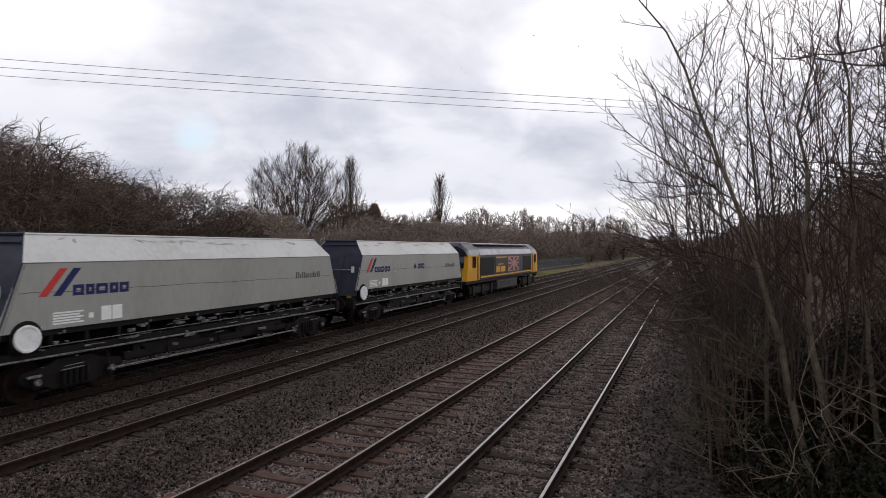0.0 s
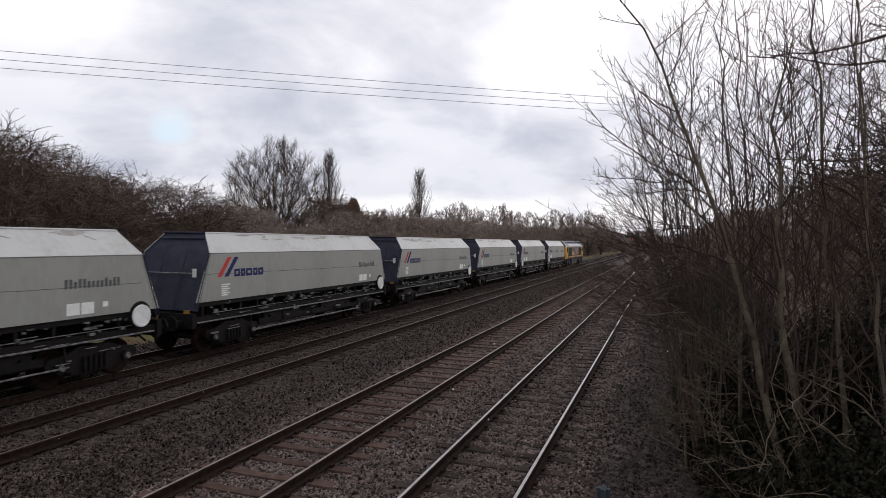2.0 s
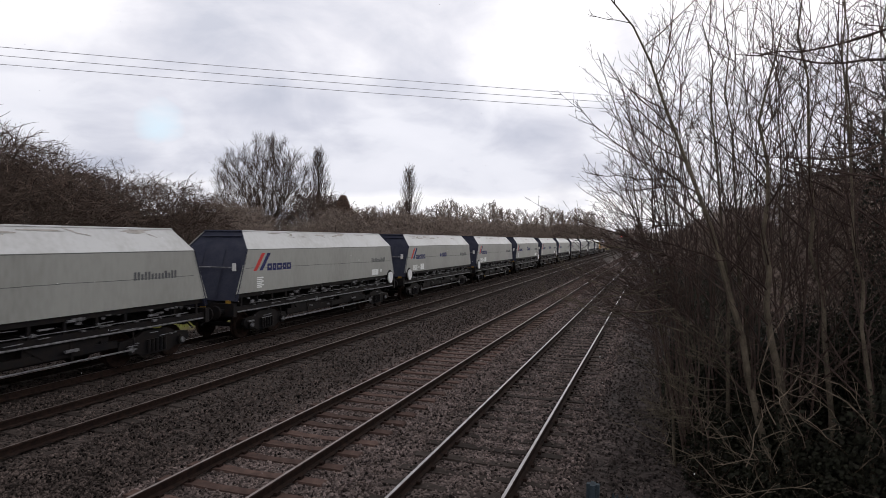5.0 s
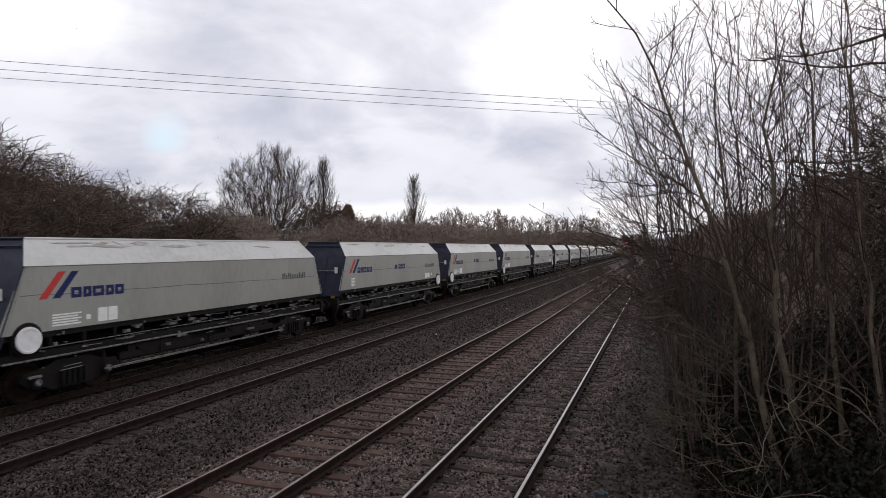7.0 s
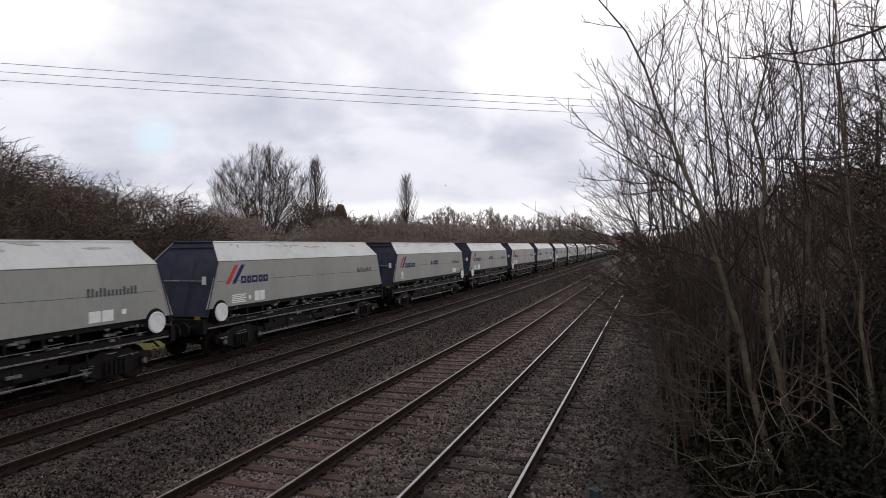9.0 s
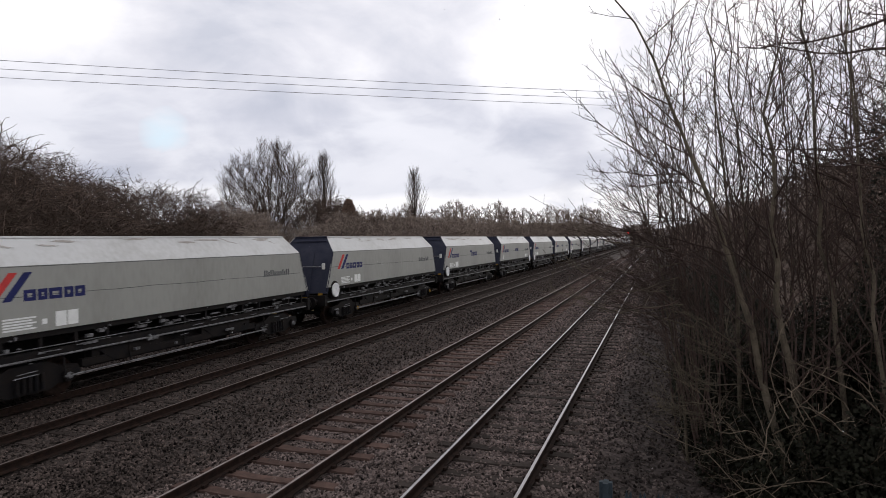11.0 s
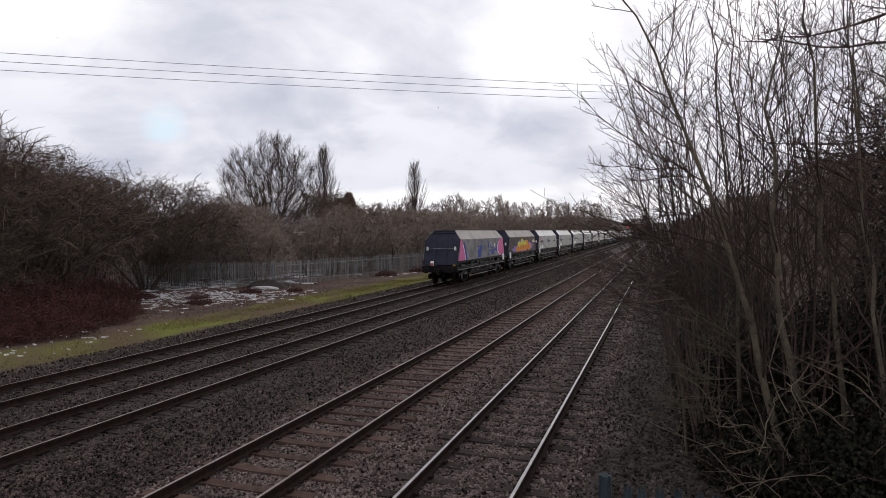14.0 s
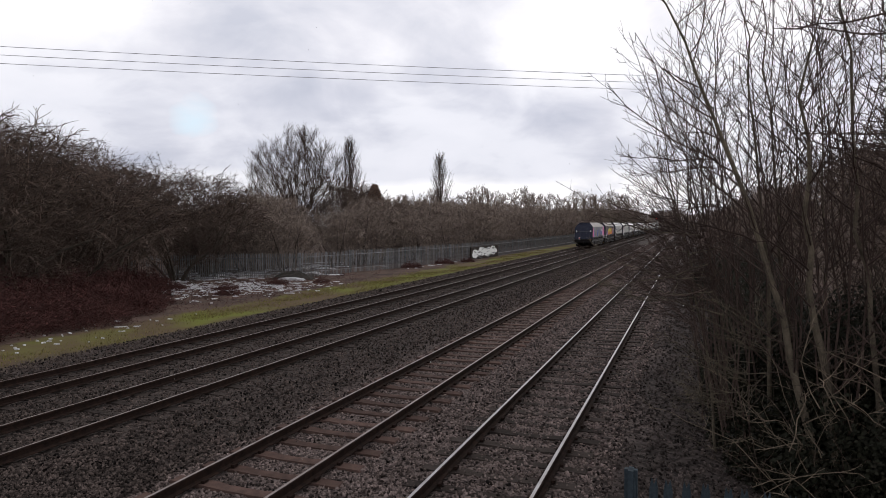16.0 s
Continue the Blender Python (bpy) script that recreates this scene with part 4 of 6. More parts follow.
# ---------------------------------------------------------------- the locomotive
def locomotive():
    w = thing("diesel_locomotive", (LINE, 0, 0), "orange-yellow and dark blue diesel freight locomotive at the train's head", "locomotive")
    H = 10.0

    def section(y, wide, roof, low=1.15):
        return [(-wide, y, low), (-wide, y, 2.95), (-wide * 0.86, y, 3.35), (-wide * 0.45, y, roof), (wide * 0.45, y, roof), (wide * 0.86, y, 3.35), (wide, y, 2.95), (wide, y, low)]

    def body(ys, wide, roof, low=1.15):
        bm = bmesh.new()
        loft(bm, [section(y, wide, roof, low) for y in ys])
        bmesh.ops.recalc_face_normals(bm, faces=bm.faces[:])
        return bm

    for s in (-1, 1):
        bm = bmesh.new()
        wall = [(-1.31, 1.3), (-1.31, 2.95), (1.31, 2.95), (1.31, 1.3)]
        loft(bm, [[(x, s * 7.4, z) for x, z in wall], [(x, s * 9.4, z) for x, z in wall], [(x * 0.97, s * (H - (0.0 if z < 2.1 else 0.24)), z) for x, z in wall]])
        bmesh.ops.recalc_face_normals(bm, faces=bm.faces[:])
        c = part("cab", bm, LOCO_YELLOW, w, "orange-yellow cab with sloped windscreen")
        bm = bmesh.new()
        hood = [(-1.32, 2.952), (-1.14, 3.36), (-0.6, 3.78), (0.6, 3.78), (1.14, 3.36), (1.32, 2.952)]
        loft(bm, [[(x, s * 7.4, z) for x, z in hood], [(x, s * 9.5, z - 0.02 * (z > 3)) for x, z in hood], [(x * 0.95, s * (H - 0.12), 2.952 + (z - 2.952) * 0.72) for x, z in hood]])
        bmesh.ops.recalc_face_normals(bm, faces=bm.faces[:])
        part("cab_hood", bm, LOCO_BLUE, c, "dark blue cab roof")
        for x in (-0.55, 0.55):
            bm = bmesh.new()
            sheet(bm, [(x - 0.48, s * (H - 0.02), 2.15), (x + 0.48, s * (H - 0.02), 2.15), (x + 0.44, s * (H - 0.27), 3.0), (x - 0.44, s * (H - 0.27), 3.0)], 0.03, (0, s, 0))
            part("windscreen", bm, DARK_GLASS, c)
        for x in (-1.325, 1.325):
            part("side_window", boxes((x - 0.01, x + 0.01, s * 8.7 - 0.35, s * 8.7 + 0.35, 2.15, 2.9), bevel=0.004), DARK_GLASS, c)
            part("cab_door_seam", boxes((x - 0.006, x + 0.006, s * 7.75 - 0.03, s * 7.75 + 0.03, 1.2, 3.0)), STEEL_DARK, c)
        for x in (-0.9, 0.9):
            bm = bmesh.new()
            tube(bm, (x, s * H, 1.45), (x, s * (H + 0.04), 1.45), 0.12, n=14)
            part("headlight", bm, LENS_DULL, c)
        part("cab_roof", boxes((-0.62, 0.62, min(s * 7.5, s * 9.4), max(s * 7.5, s * 9.4), 3.765, 3.82), bevel=0.02), LOCO_ROOF, c)
        for x in (-0.87, 0.87):
            add(w, "buffer_%d" % s, buffer(s), STEEL_DARK, (x, s * 10.05, 1.06), name="buffer")
        b = add(w, "loco_bogie", lambda: boxes((-1.2, -1.05, -2.6, 2.6, 0.42, 0.78), (1.05, 1.2, -2.6, 2.6, 0.42, 0.78), (-1.0, 1.0, -2.3, 2.3, 0.5, 0.9),
                *[(x - 0.06, x + 0.06, y - 0.2, y + 0.2, 0.3, 0.95) for x in (-1.22, 1.22) for y in (-2.0, 0.0, 2.0)], bevel=0.02), STEEL_DARK, (0, s * 6.6, 0), name="bogie")
        for y in (-2.0, 0, 2.0):
            for x in (-1, 1):
                o = add(b, "wheel", wheel, RUST, (x * 0.80, y, 0.5))
                o.scale = (1, 1.1, 1.1)
                o.rotation_euler.z = math.pi if x < 0 else 0
    part("body_side", body((-7.39, 7.39), 1.30, 3.70, 1.3), LOCO_BLUE, w, "dark blue engine-room body")
    part("roof_panels", boxes(*[(-0.9, 0.9, y - 1.35, y + 1.35, 3.68, 3.80 if k % 2 else 3.77) for k, y in enumerate((-5.8, -2.9, 0.0, 2.9, 5.8))], bevel=0.03), LOCO_ROOF, w, "grey-violet roof hatches")
    for s in (-1, 1):
        bm = bmesh.new()
        sheet(bm, [(s * 1.31, -7.39, 2.98), (s * 1.31, 7.39, 2.98), (s * 1.13, 7.39, 3.36), (s * 1.13, -7.39, 3.36)], 0.02, Vector((s * 0.9, 0, 0.4)))
        part("cantrail", bm, LOCO_ROOF, w)
        x = s * 1.312
        part("body_band", boxes((x - 0.012, x + 0.012, -7.39, 7.39, 1.42, 1.52)), LOCO_YELLOW, w, "orange-yellow band")
        for g in (-5.6, 5.8):
            part("side_grille", boxes((x - 0.008, x + 0.008, g - 1.5, g + 1.5, 1.6, 2.8), *[(x - 0.016, x + 0.016, g - 1.4, g + 1.4, 1.7 + 0.15 * q, 1.73 + 0.15 * q) for q in range(7)]), STEEL_DARK, w)
        part("side_emblem", boxes((x - 0.008, x + 0.008, -3.8, -1.0, 1.6, 2.8), (x - 0.009, x + 0.009, -3.7, -1.1, 1.62, 1.66)), LOCO_BLUE, w)
        part("side_emblem", boxes((x - 0.01, x + 0.01, -3.6, -2.6, 1.68, 2.10), (x - 0.01, x + 0.01, -2.4, -1.2, 1.68, 2.10), (x - 0.01, x + 0.01, -3.75, -0.7, 2.74, 2.82), (x - 0.01, x + 0.01, -3.1, -1.8, 2.22, 2.30)), LOCO_YELLOW, w, "orange-yellow block emblem")
        part("side_flag", boxes((x - 0.011, x + 0.011, -0.4, 3.0, 1.65, 2.8)), FADED_FLAG, w, "faded pink and grey flag panel")
        bm = bmesh.new()
        for tri in (((-0.3, 1.85), (0.7, 2.2), (-0.3, 2.2)), ((0.0, 1.7), (1.1, 1.7), (1.1, 2.1)), ((1.6, 1.7), (2.7, 1.7), (1.6, 2.1)), ((2.9, 1.85), (2.9, 2.2), (2.0, 2.2)),
                    ((-0.3, 2.35), (0.7, 2.35), (-0.3, 2.65)), ((1.1, 2.4), (1.1, 2.75), (0.1, 2.75)), ((1.6, 2.4), (2.6, 2.75), (1.6, 2.75)), ((2.9, 2.35), (2.9, 2.65), (2.0, 2.35))):
            sheet(bm, [(x + s * 0.011, a, b) for a, b in tri], 0.004, (s, 0, 0))
        part("side_flag_field", bm, LOCO_BLUE, w, "dark blue fields of the flag")
        for y in (-7.55, -8.2, 7.55, 8.2):
            part("handrail", boxes((s * 1.37 - 0.014, s * 1.37 + 0.014, y - 0.014, y + 0.014, 1.35, 2.85)), STEEL_DARK, w)
    part("fuel_tank", boxes((-1.2, 1.2, -2.9, 2.9, 0.35, 1.05), bevel=0.08), LOCO_TANK, w)
    part("frame_sill", boxes((-1.22, 1.22, -10.05, 10.05, 1.08, 1.30), bevel=0.02), STEEL_DARK, w)
    return w


LOCO = locomotive()


# ---- the train runs
def run(t):
    """Metres that the train has gone since the start."""
    surge = 0.36 * math.exp(-((t - 10.0) / 0.55) ** 2) - 0.14 * math.exp(-((t - 0.2) / 0.5) ** 2)
    return 25.4 * t + 0.0105 * t * t + surge


def flakes():
    """Sparse wet snowflakes in the air, one rigid drift of them."""
    r = random.Random(55)
    verts, faces = [], []
    for k in range(1500):
        p = Vector((r.uniform(-30, 8), 3.5 + 36 * r.random() ** 1.4, r.uniform(-2, 42)))
        s = r.uniform(0.0035, 0.0075)
        o = len(verts)
        verts += [p + Vector(q) * s for q in ((1, 0, 0), (-1, 0, 0), (0, 1, 0), (0, -1, 0), (0, 0, 1.4), (0, 0, -1.4))]
        faces += [(i + o, j + o, l + o) for i, j, l in ((0, 2, 4), (2, 1, 4), (1, 3, 4), (3, 0, 4), (2, 0, 5), (1, 2, 5), (3, 1, 5), (0, 3, 5))]
    me = bpy.data.meshes.new("snowflakes")
    me.from_pydata(verts, [], faces)
    me.materials.append(FLAKE)
    return tagged(new("snowflakes", me), "sparse wet snowflakes falling through the air", "snow", kind="stuff")


FLAKES = flakes()


def motions():
    walk(FLAKES, [(t, pose(-0.35 * t, 0.25 * t, -1.7 * t)) for t in (0.0, 4.0, 8.0, 12.0, 16.0)])
    times = [i * 0.5 for i in range(33)]
    for i, w in enumerate(WAGONS):
        walk(w, [(t, pose(LINE, 30.07 - PITCH * i + run(t), 0)) for t in times])
    walk(LOCO, [(t, pose(LINE, 47.8 + run(t), 0)) for t in times])


# ---------------------------------------------------------------- far side: fences, woods, scrub
def tree(name, at, label, category, trunk, crown, group="", turn=0.0, size=1.0):
    t = thing(name, at, label, category, group)
    t.rotation_euler.z, t.scale = turn, (size, size, size)
    for n, me in (("trunk", trunk), ("crown", crown)):
        o = new(n, me)
        o.parent = t
    return t


def shrub_meshes(seed, h, twig_mat, trunk_mat=BARK, stems=7, spread=0.55, fill=2600, per=2, arches=90, thick=1.0, low=0.0):
    """A many-stemmed thorn bush: stems with branches, arching outer twigs, and a thick haze of thin shoots."""
    trunk, crown = Wood(seed), Wood(seed + 500, True)
    r = crown.r
    for k in range(stems):
        a = k * math.tau / stems + r.uniform(-0.4, 0.4)
        d = Vector((math.cos(a) * spread, math.sin(a) * spread, 1)).normalized()
        pts, radii = trunk.path(Vector((math.cos(a) * 0.3, math.sin(a) * 0.3, -0.2)), d, h * r.uniform(0.65, 0.95), 0.085 * r.uniform(0.7, 1.2), 6, 0.13, 0.02, 0.3, 6)
        for p, q, rad in zip(pts[1:], pts[2:], radii[1:]):
            for j in range(per):
                side = Vector((r.gauss(0, 1), r.gauss(0, 1), r.gauss(0.3, 0.5))).normalized()
                crown.grow(p.lerp(q, r.random()), ((q - p).normalized() * 0.5 + side).normalized(), h * r.uniform(0.18, 0.33), rad * 0.5, 2, (6, 6), 0.85, 0.55, 0.17, 0.0, 0.009 * thick, 5, 0.34, least=0.010 * thick)
    for k in range(arches):
        a, q = r.uniform(0, math.tau), math.sqrt(r.random())
        p = Vector((h * 0.5 * q * math.cos(a), h * 0.5 * q * math.sin(a), h * (0.93 - 0.42 * q * q) * r.uniform(0.72, 1.0)))
        o = a + r.gauss(0, 0.8)
        pts, radii = crown.path(p, Vector((math.cos(o) * r.uniform(0.3, 1.3), math.sin(o) * r.uniform(0.3, 1.3), 1)), r.uniform(0.9, 2.1), 0.024 * thick, 7, 0.14, -0.15, 0.4, 3)
        for i in range(2, 7):
            d = (pts[i + 1] - pts[i]).normalized() * 0.7 + Vector((r.gauss(0, 0.6), r.gauss(0, 0.6), r.gauss(0.1, 0.4)))
            crown.path(pts[i], d, r.uniform(0.25, 0.7), 0.013 * thick, 3, 0.2, -0.12, 0.5, 3)
    for k in range(fill):
        z = h * (low + (1 - low) * r.random() ** 0.75) * 0.93
        wide = h * 0.52 * (0.55 + 0.6 * math.sin(min(z / h * 3.0 + 0.35, 3.0)))
        a, q = r.uniform(0, math.tau), math.sqrt(r.random())
        p = Vector((wide * q * math.cos(a), wide * q * math.sin(a), z))
        d = Vector((r.gauss(0, 0.7), r.gauss(0, 0.7), r.gauss(0.35, 0.6))).normalized()
        crown.sliver(p, d, r.uniform(0.25, 0.7), r.uniform(0.005, 0.011) * thick)
    return trunk.mesh("trunk", trunk_mat), crown.mesh("crown", twig_mat)


def poplar_meshes(seed, h, wide, mat, trunk_mat):
    """A narrow poplar: a straight bole clothed to near the ground in steep branches, a spindle in outline."""
    trunk, crown = Wood(seed), Wood(seed + 500)
    r = crown.r
    pts, radii = trunk.path(Vector((0, 0, -0.3)), Vector((0, 0, 1)), h * 0.97, 0.26, 12, 0.015, 0.02, 0.10, 7)
    for k in range(130):
        f = 0.10 + 0.84 * (k + r.random()) / 130
        x = min(f * 12, 11.99)
        p = pts[int(x)].lerp(pts[int(x) + 1], x - int(x))
        a, reach = k * 2.39996 + r.gauss(0, 0.3), wide * (0.35 + 0.65 * min(1.0, f / 0.32)) * (1 - max(0.0, f - 0.30) / 0.72) ** 0.75
        length = max(0.9, reach * r.uniform(2.0, 3.0))
        bp, br = crown.path(p, Vector((0.62 * math.cos(a), 0.62 * math.sin(a), 1)), length, 0.030, 5, 0.05, 0.16, 0.45, 4)
        for i in range(1, 6):
            for j in range(3):
                b = r.uniform(0, math.tau)
                d = (bp[i] - bp[i - 1]).normalized() + Vector((0.5 * math.cos(b), 0.5 * math.sin(b), 0.35))
                crown.path(bp[i], d, r.uniform(0.5, 1.1), 0.0125, 3, 0.08, 0.10, 0.6, 3)
    return trunk.mesh("trunk", trunk_mat), crown.mesh("crown", mat)


def broad_tree(seed, h, wide, mat, trunk_mat, stems=9, boughs=16, twigs=7, thick=1.0, fork=0.22, rise=0.45):
    """A tall bare tree: a short bole that forks into rising stems, which fan out to a fine domed crown."""
    trunk, crown = Wood(seed), Wood(seed + 500)
    r = crown.r
    bole, _ = trunk.path(Vector((0, 0, -0.3)), Vector((0, 0, 1)), h * fork, 0.36, 4, 0.02, 0.03, 0.75, 9)
    mid = fork + (1 - fork) * 0.42      # the widest height of the dome

    def rim(a, c):
        """A place on the dome, by its bearing and the cosine of its angle from the top."""
        s = math.sqrt(max(0.0, 1 - c * c))
        v = h * ((1 - mid) if c > 0 else (mid - fork)) * c
        return Vector((wide * s * math.cos(a), wide * s * math.sin(a), h * mid + v))

    def curve(p, q, rise, rad, n, side):
        out = []
        bend = p.lerp(q, 0.5) + Vector((0, 0, rise)) + Vector((q.x - p.x, q.y - p.y, 0)) * 0.10
        for i in range(n + 1):
            f = i / n
            out.append(p * ((1 - f) ** 2) + bend * (2 * f * (1 - f)) + q * (f * f) + Vector((r.gauss(0, 0.06), r.gauss(0, 0.06), r.gauss(0, 0.03))) * (i > 0))
        side.limb(out, [rad * (1 - 0.72 * i / n) for i in range(n + 1)], 5)
        return out

    for k in range(stems):
        c = 1 - 0.95 * (k + 0.5) / stems
        a = k * 2.39996
        start = bole[2 + k % 3]
        stem = curve(start, rim(a, c) * 0.94, 0.03 * h, 0.15 * thick, 12, trunk)
        for j in range(boughs):
            f = 0.22 + 0.74 * (j + r.random()) / boughs
            x = min(f * 12, 11.99)
            p = stem[int(x)].lerp(stem[int(x) + 1], x - int(x))
            ba, bc = a + r.gauss(0, 0.9 - 0.3 * f), min(0.99, max(-0.45, c + r.gauss(-0.35 + 0.5 * f, 0.30)))
            goal = rim(ba, bc)
            goal = p + (goal - p) * (r.uniform(0.8, 1.0) if (goal - p).length < 0.45 * h else 0.6)
            bough = curve(p, goal, 0.02 * h, 0.052 * thick, 8, crown)
            for i in range(2, 9):
                for q in range(twigs // 3 + (i % 3 < twigs % 3)):
                    b = r.uniform(0, math.tau)
                    d = (bough[i] - bough[i - 1]).normalized() + Vector((0.75 * math.cos(b), 0.75 * math.sin(b), rise))
                    tp, tr = crown.path(bough[i], d, h * r.uniform(0.035, 0.085), 0.024 * thick, 3, 0.10, 0.12, 0.6, 3)
                    for m in (1, 2):
                        b = r.uniform(0, math.tau)
                        crown.path(tp[m], (tp[m + 1] - tp[m]).normalized() + Vector((0.6 * math.cos(b), 0.6 * math.sin(b), 0.3)), h * r.uniform(0.02, 0.045), 0.016 * thick, 2, 0.1, 0.1, 0.7, 3)
    return trunk.mesh("trunk", trunk_mat), crown.mesh("crown", mat)


SHRUBS = [shrub_meshes(20 + k, 7.0, TWIG_THORN, stems=9 + k % 3, fill=8200 if k < 2 else 3400, arches=190, low=0.30 if k < 2 else 0.45) for k in range(4)]
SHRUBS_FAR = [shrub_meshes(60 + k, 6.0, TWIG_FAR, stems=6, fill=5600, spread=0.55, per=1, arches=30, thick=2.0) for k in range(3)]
rv = random.Random(11)

# thorn trees behind the fence
for x, y, s in ((-30.5, 15.5, 1.20), (-31.5, 20.0, 1.22), (-33.5, 24.5, 1.25), (-35.0, 21.0, 1.3), (-35.0, 28.8, 1.12), (-37.8, 33.0, 1.12), (-36.2, 36.5, 1.10),
                (-36.5, 40.2, 1.08), (-40.5, 30.5, 1.2), (-33.0, 17.0, 1.2), (-43.0, 36.0, 1.2), (-36.7, 64.0, 1.22), (-38.4, 66.5, 1.18), (-35.2, 68.5, 1.0)):
    k = rv.randrange(2) + (2 if 28 < y < 50 else 0)
    tree("thorn_tree", (x, y, -0.35), "dense leafless thorn tree with arching dark twigs behind the fence", "tree", *SHRUBS[k], "thorn trees", rv.uniform(0, 6.3), s * rv.uniform(1.05, 1.13))

tree("broad_tree", (-42.55, 61.7, -0.3), "tall bare broad-crowned tree with fine domed twigs", "tree", *broad_tree(3, 15.2, 5.9, TWIG, BARK, 16, 16, 8, 0.45), turn=0.4)
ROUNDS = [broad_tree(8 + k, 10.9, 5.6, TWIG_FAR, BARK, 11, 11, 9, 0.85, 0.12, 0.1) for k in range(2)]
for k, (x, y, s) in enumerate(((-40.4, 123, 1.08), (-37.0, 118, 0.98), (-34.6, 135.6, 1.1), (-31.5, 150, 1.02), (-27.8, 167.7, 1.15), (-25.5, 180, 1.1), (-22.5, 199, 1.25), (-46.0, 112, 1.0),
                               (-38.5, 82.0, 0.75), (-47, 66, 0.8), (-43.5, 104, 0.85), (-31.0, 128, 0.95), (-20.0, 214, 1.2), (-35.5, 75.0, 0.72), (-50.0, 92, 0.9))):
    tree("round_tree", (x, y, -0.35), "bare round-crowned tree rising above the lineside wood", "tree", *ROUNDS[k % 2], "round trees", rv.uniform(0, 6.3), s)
tree("poplar", (-39.55, 69.6, -0.3), "narrow bare poplar beside the broad-crowned tree", "tree", *poplar_meshes(5, 15.6, 1.8, TWIG, BARK))
tree("poplar", (-40.75, 102.3, -0.3), "narrow bare poplar standing alone above the wood", "tree", *poplar_meshes(6, 17.0, 2.1, TWIG, BARK))


def cone_tree():
    """A conical tree with russet foliage: whorls of short branches set with leaves."""
    trunk, crown = Wood(81), Wood(82)
    trunk.path(Vector((0, 0, -0.3)), Vector((0, 0, 1)), 8.4, 0.16, 6, 0.01, 0.0, 0.1, 7)
    r = crown.r
    for k in range(11000):
        z = 8.8 * r.random() ** 0.8
        w = 2.7 * (1 - z / 9.0) ** 0.72 * r.uniform(0.6, 1.12) + 0.06
        a = r.uniform(0, math.tau)
        q = w * (0.55 + 0.5 * math.sqrt(r.random()))
        crown.leaf(Vector((q * math.cos(a), q * math.sin(a), z)), r.uniform(0.08, 0.2))
    return trunk.mesh("trunk", BARK), crown.mesh("crown", DEAD_LEAF)


tree("conical_tree", (-34.9, 66.4, -0.3), "small conical tree with russet foliage", "tree", *cone_tree())

# the belt of scrub that runs beside the line into the distance
for k in range(86):
    f = (k + rv.random()) / 86
    y = 44 + 230 * f ** 1.6
    x = -27.0 + 0.0245 * (y - 44) - abs(rv.gauss(0, 1)) * (6 + y * 0.03) + (0 if y > 60 else -5)
    s = rv.uniform(0.75, 1.15) * (1 + 0.002 * y)
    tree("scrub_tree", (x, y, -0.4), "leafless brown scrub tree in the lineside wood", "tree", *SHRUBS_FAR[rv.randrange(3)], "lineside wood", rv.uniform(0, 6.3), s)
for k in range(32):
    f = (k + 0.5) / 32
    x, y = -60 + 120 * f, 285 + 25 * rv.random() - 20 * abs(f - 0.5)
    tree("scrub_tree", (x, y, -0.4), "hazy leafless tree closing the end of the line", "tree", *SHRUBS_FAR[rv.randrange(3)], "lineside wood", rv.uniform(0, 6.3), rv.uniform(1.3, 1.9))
for k in range(20):
    x, y = 6.2 + 5 * rv.random() + 0.02 * k, 15 + 5.5 * k + 0.35 * k * k
    tree("scrub_tree", (x, y, -0.4), "leafless tree on the near bank of the line", "tree", *(SHRUBS if k in (1, 4) else SHRUBS_FAR)[rv.randrange(3)], "near bank trees", rv.uniform(0, 6.3), rv.uniform(1.0, 1.4))


def pale_mesh(h):
    """A corrugated palisade pale with a split, pointed top."""
    bm = bmesh.new()
    prof = [(-0.033, 0.0), (-0.018, 0.012), (0.0, 0.004), (0.018, 0.012), (0.033, 0.0)]
    ring = [(x, y) for x, y in prof] + [(x, y - 0.004) for x, y in prof[::-1]]
    top = {0: -0.09, 1: 0.0, 2: -0.05, 3: 0.0, 4: -0.09}
    lo = [bm.verts.new((x, y, 0)) for x, y in ring]
    hi = [bm.verts.new((x, y, h + top[i if i < 5 else 9 - i])) for i, (x, y) in enumerate(ring)]
    n = len(ring)
    for k in range(n):
        bm.faces.new((lo[k], lo[(k + 1) % n], hi[(k + 1) % n], hi[k]))
    for k in range(4):
        bm.faces.new((hi[k], hi[k + 1], hi[8 - k], hi[9 - k]))
    bmesh.ops.recalc_face_normals(bm, faces=bm.faces[:])
    return bm


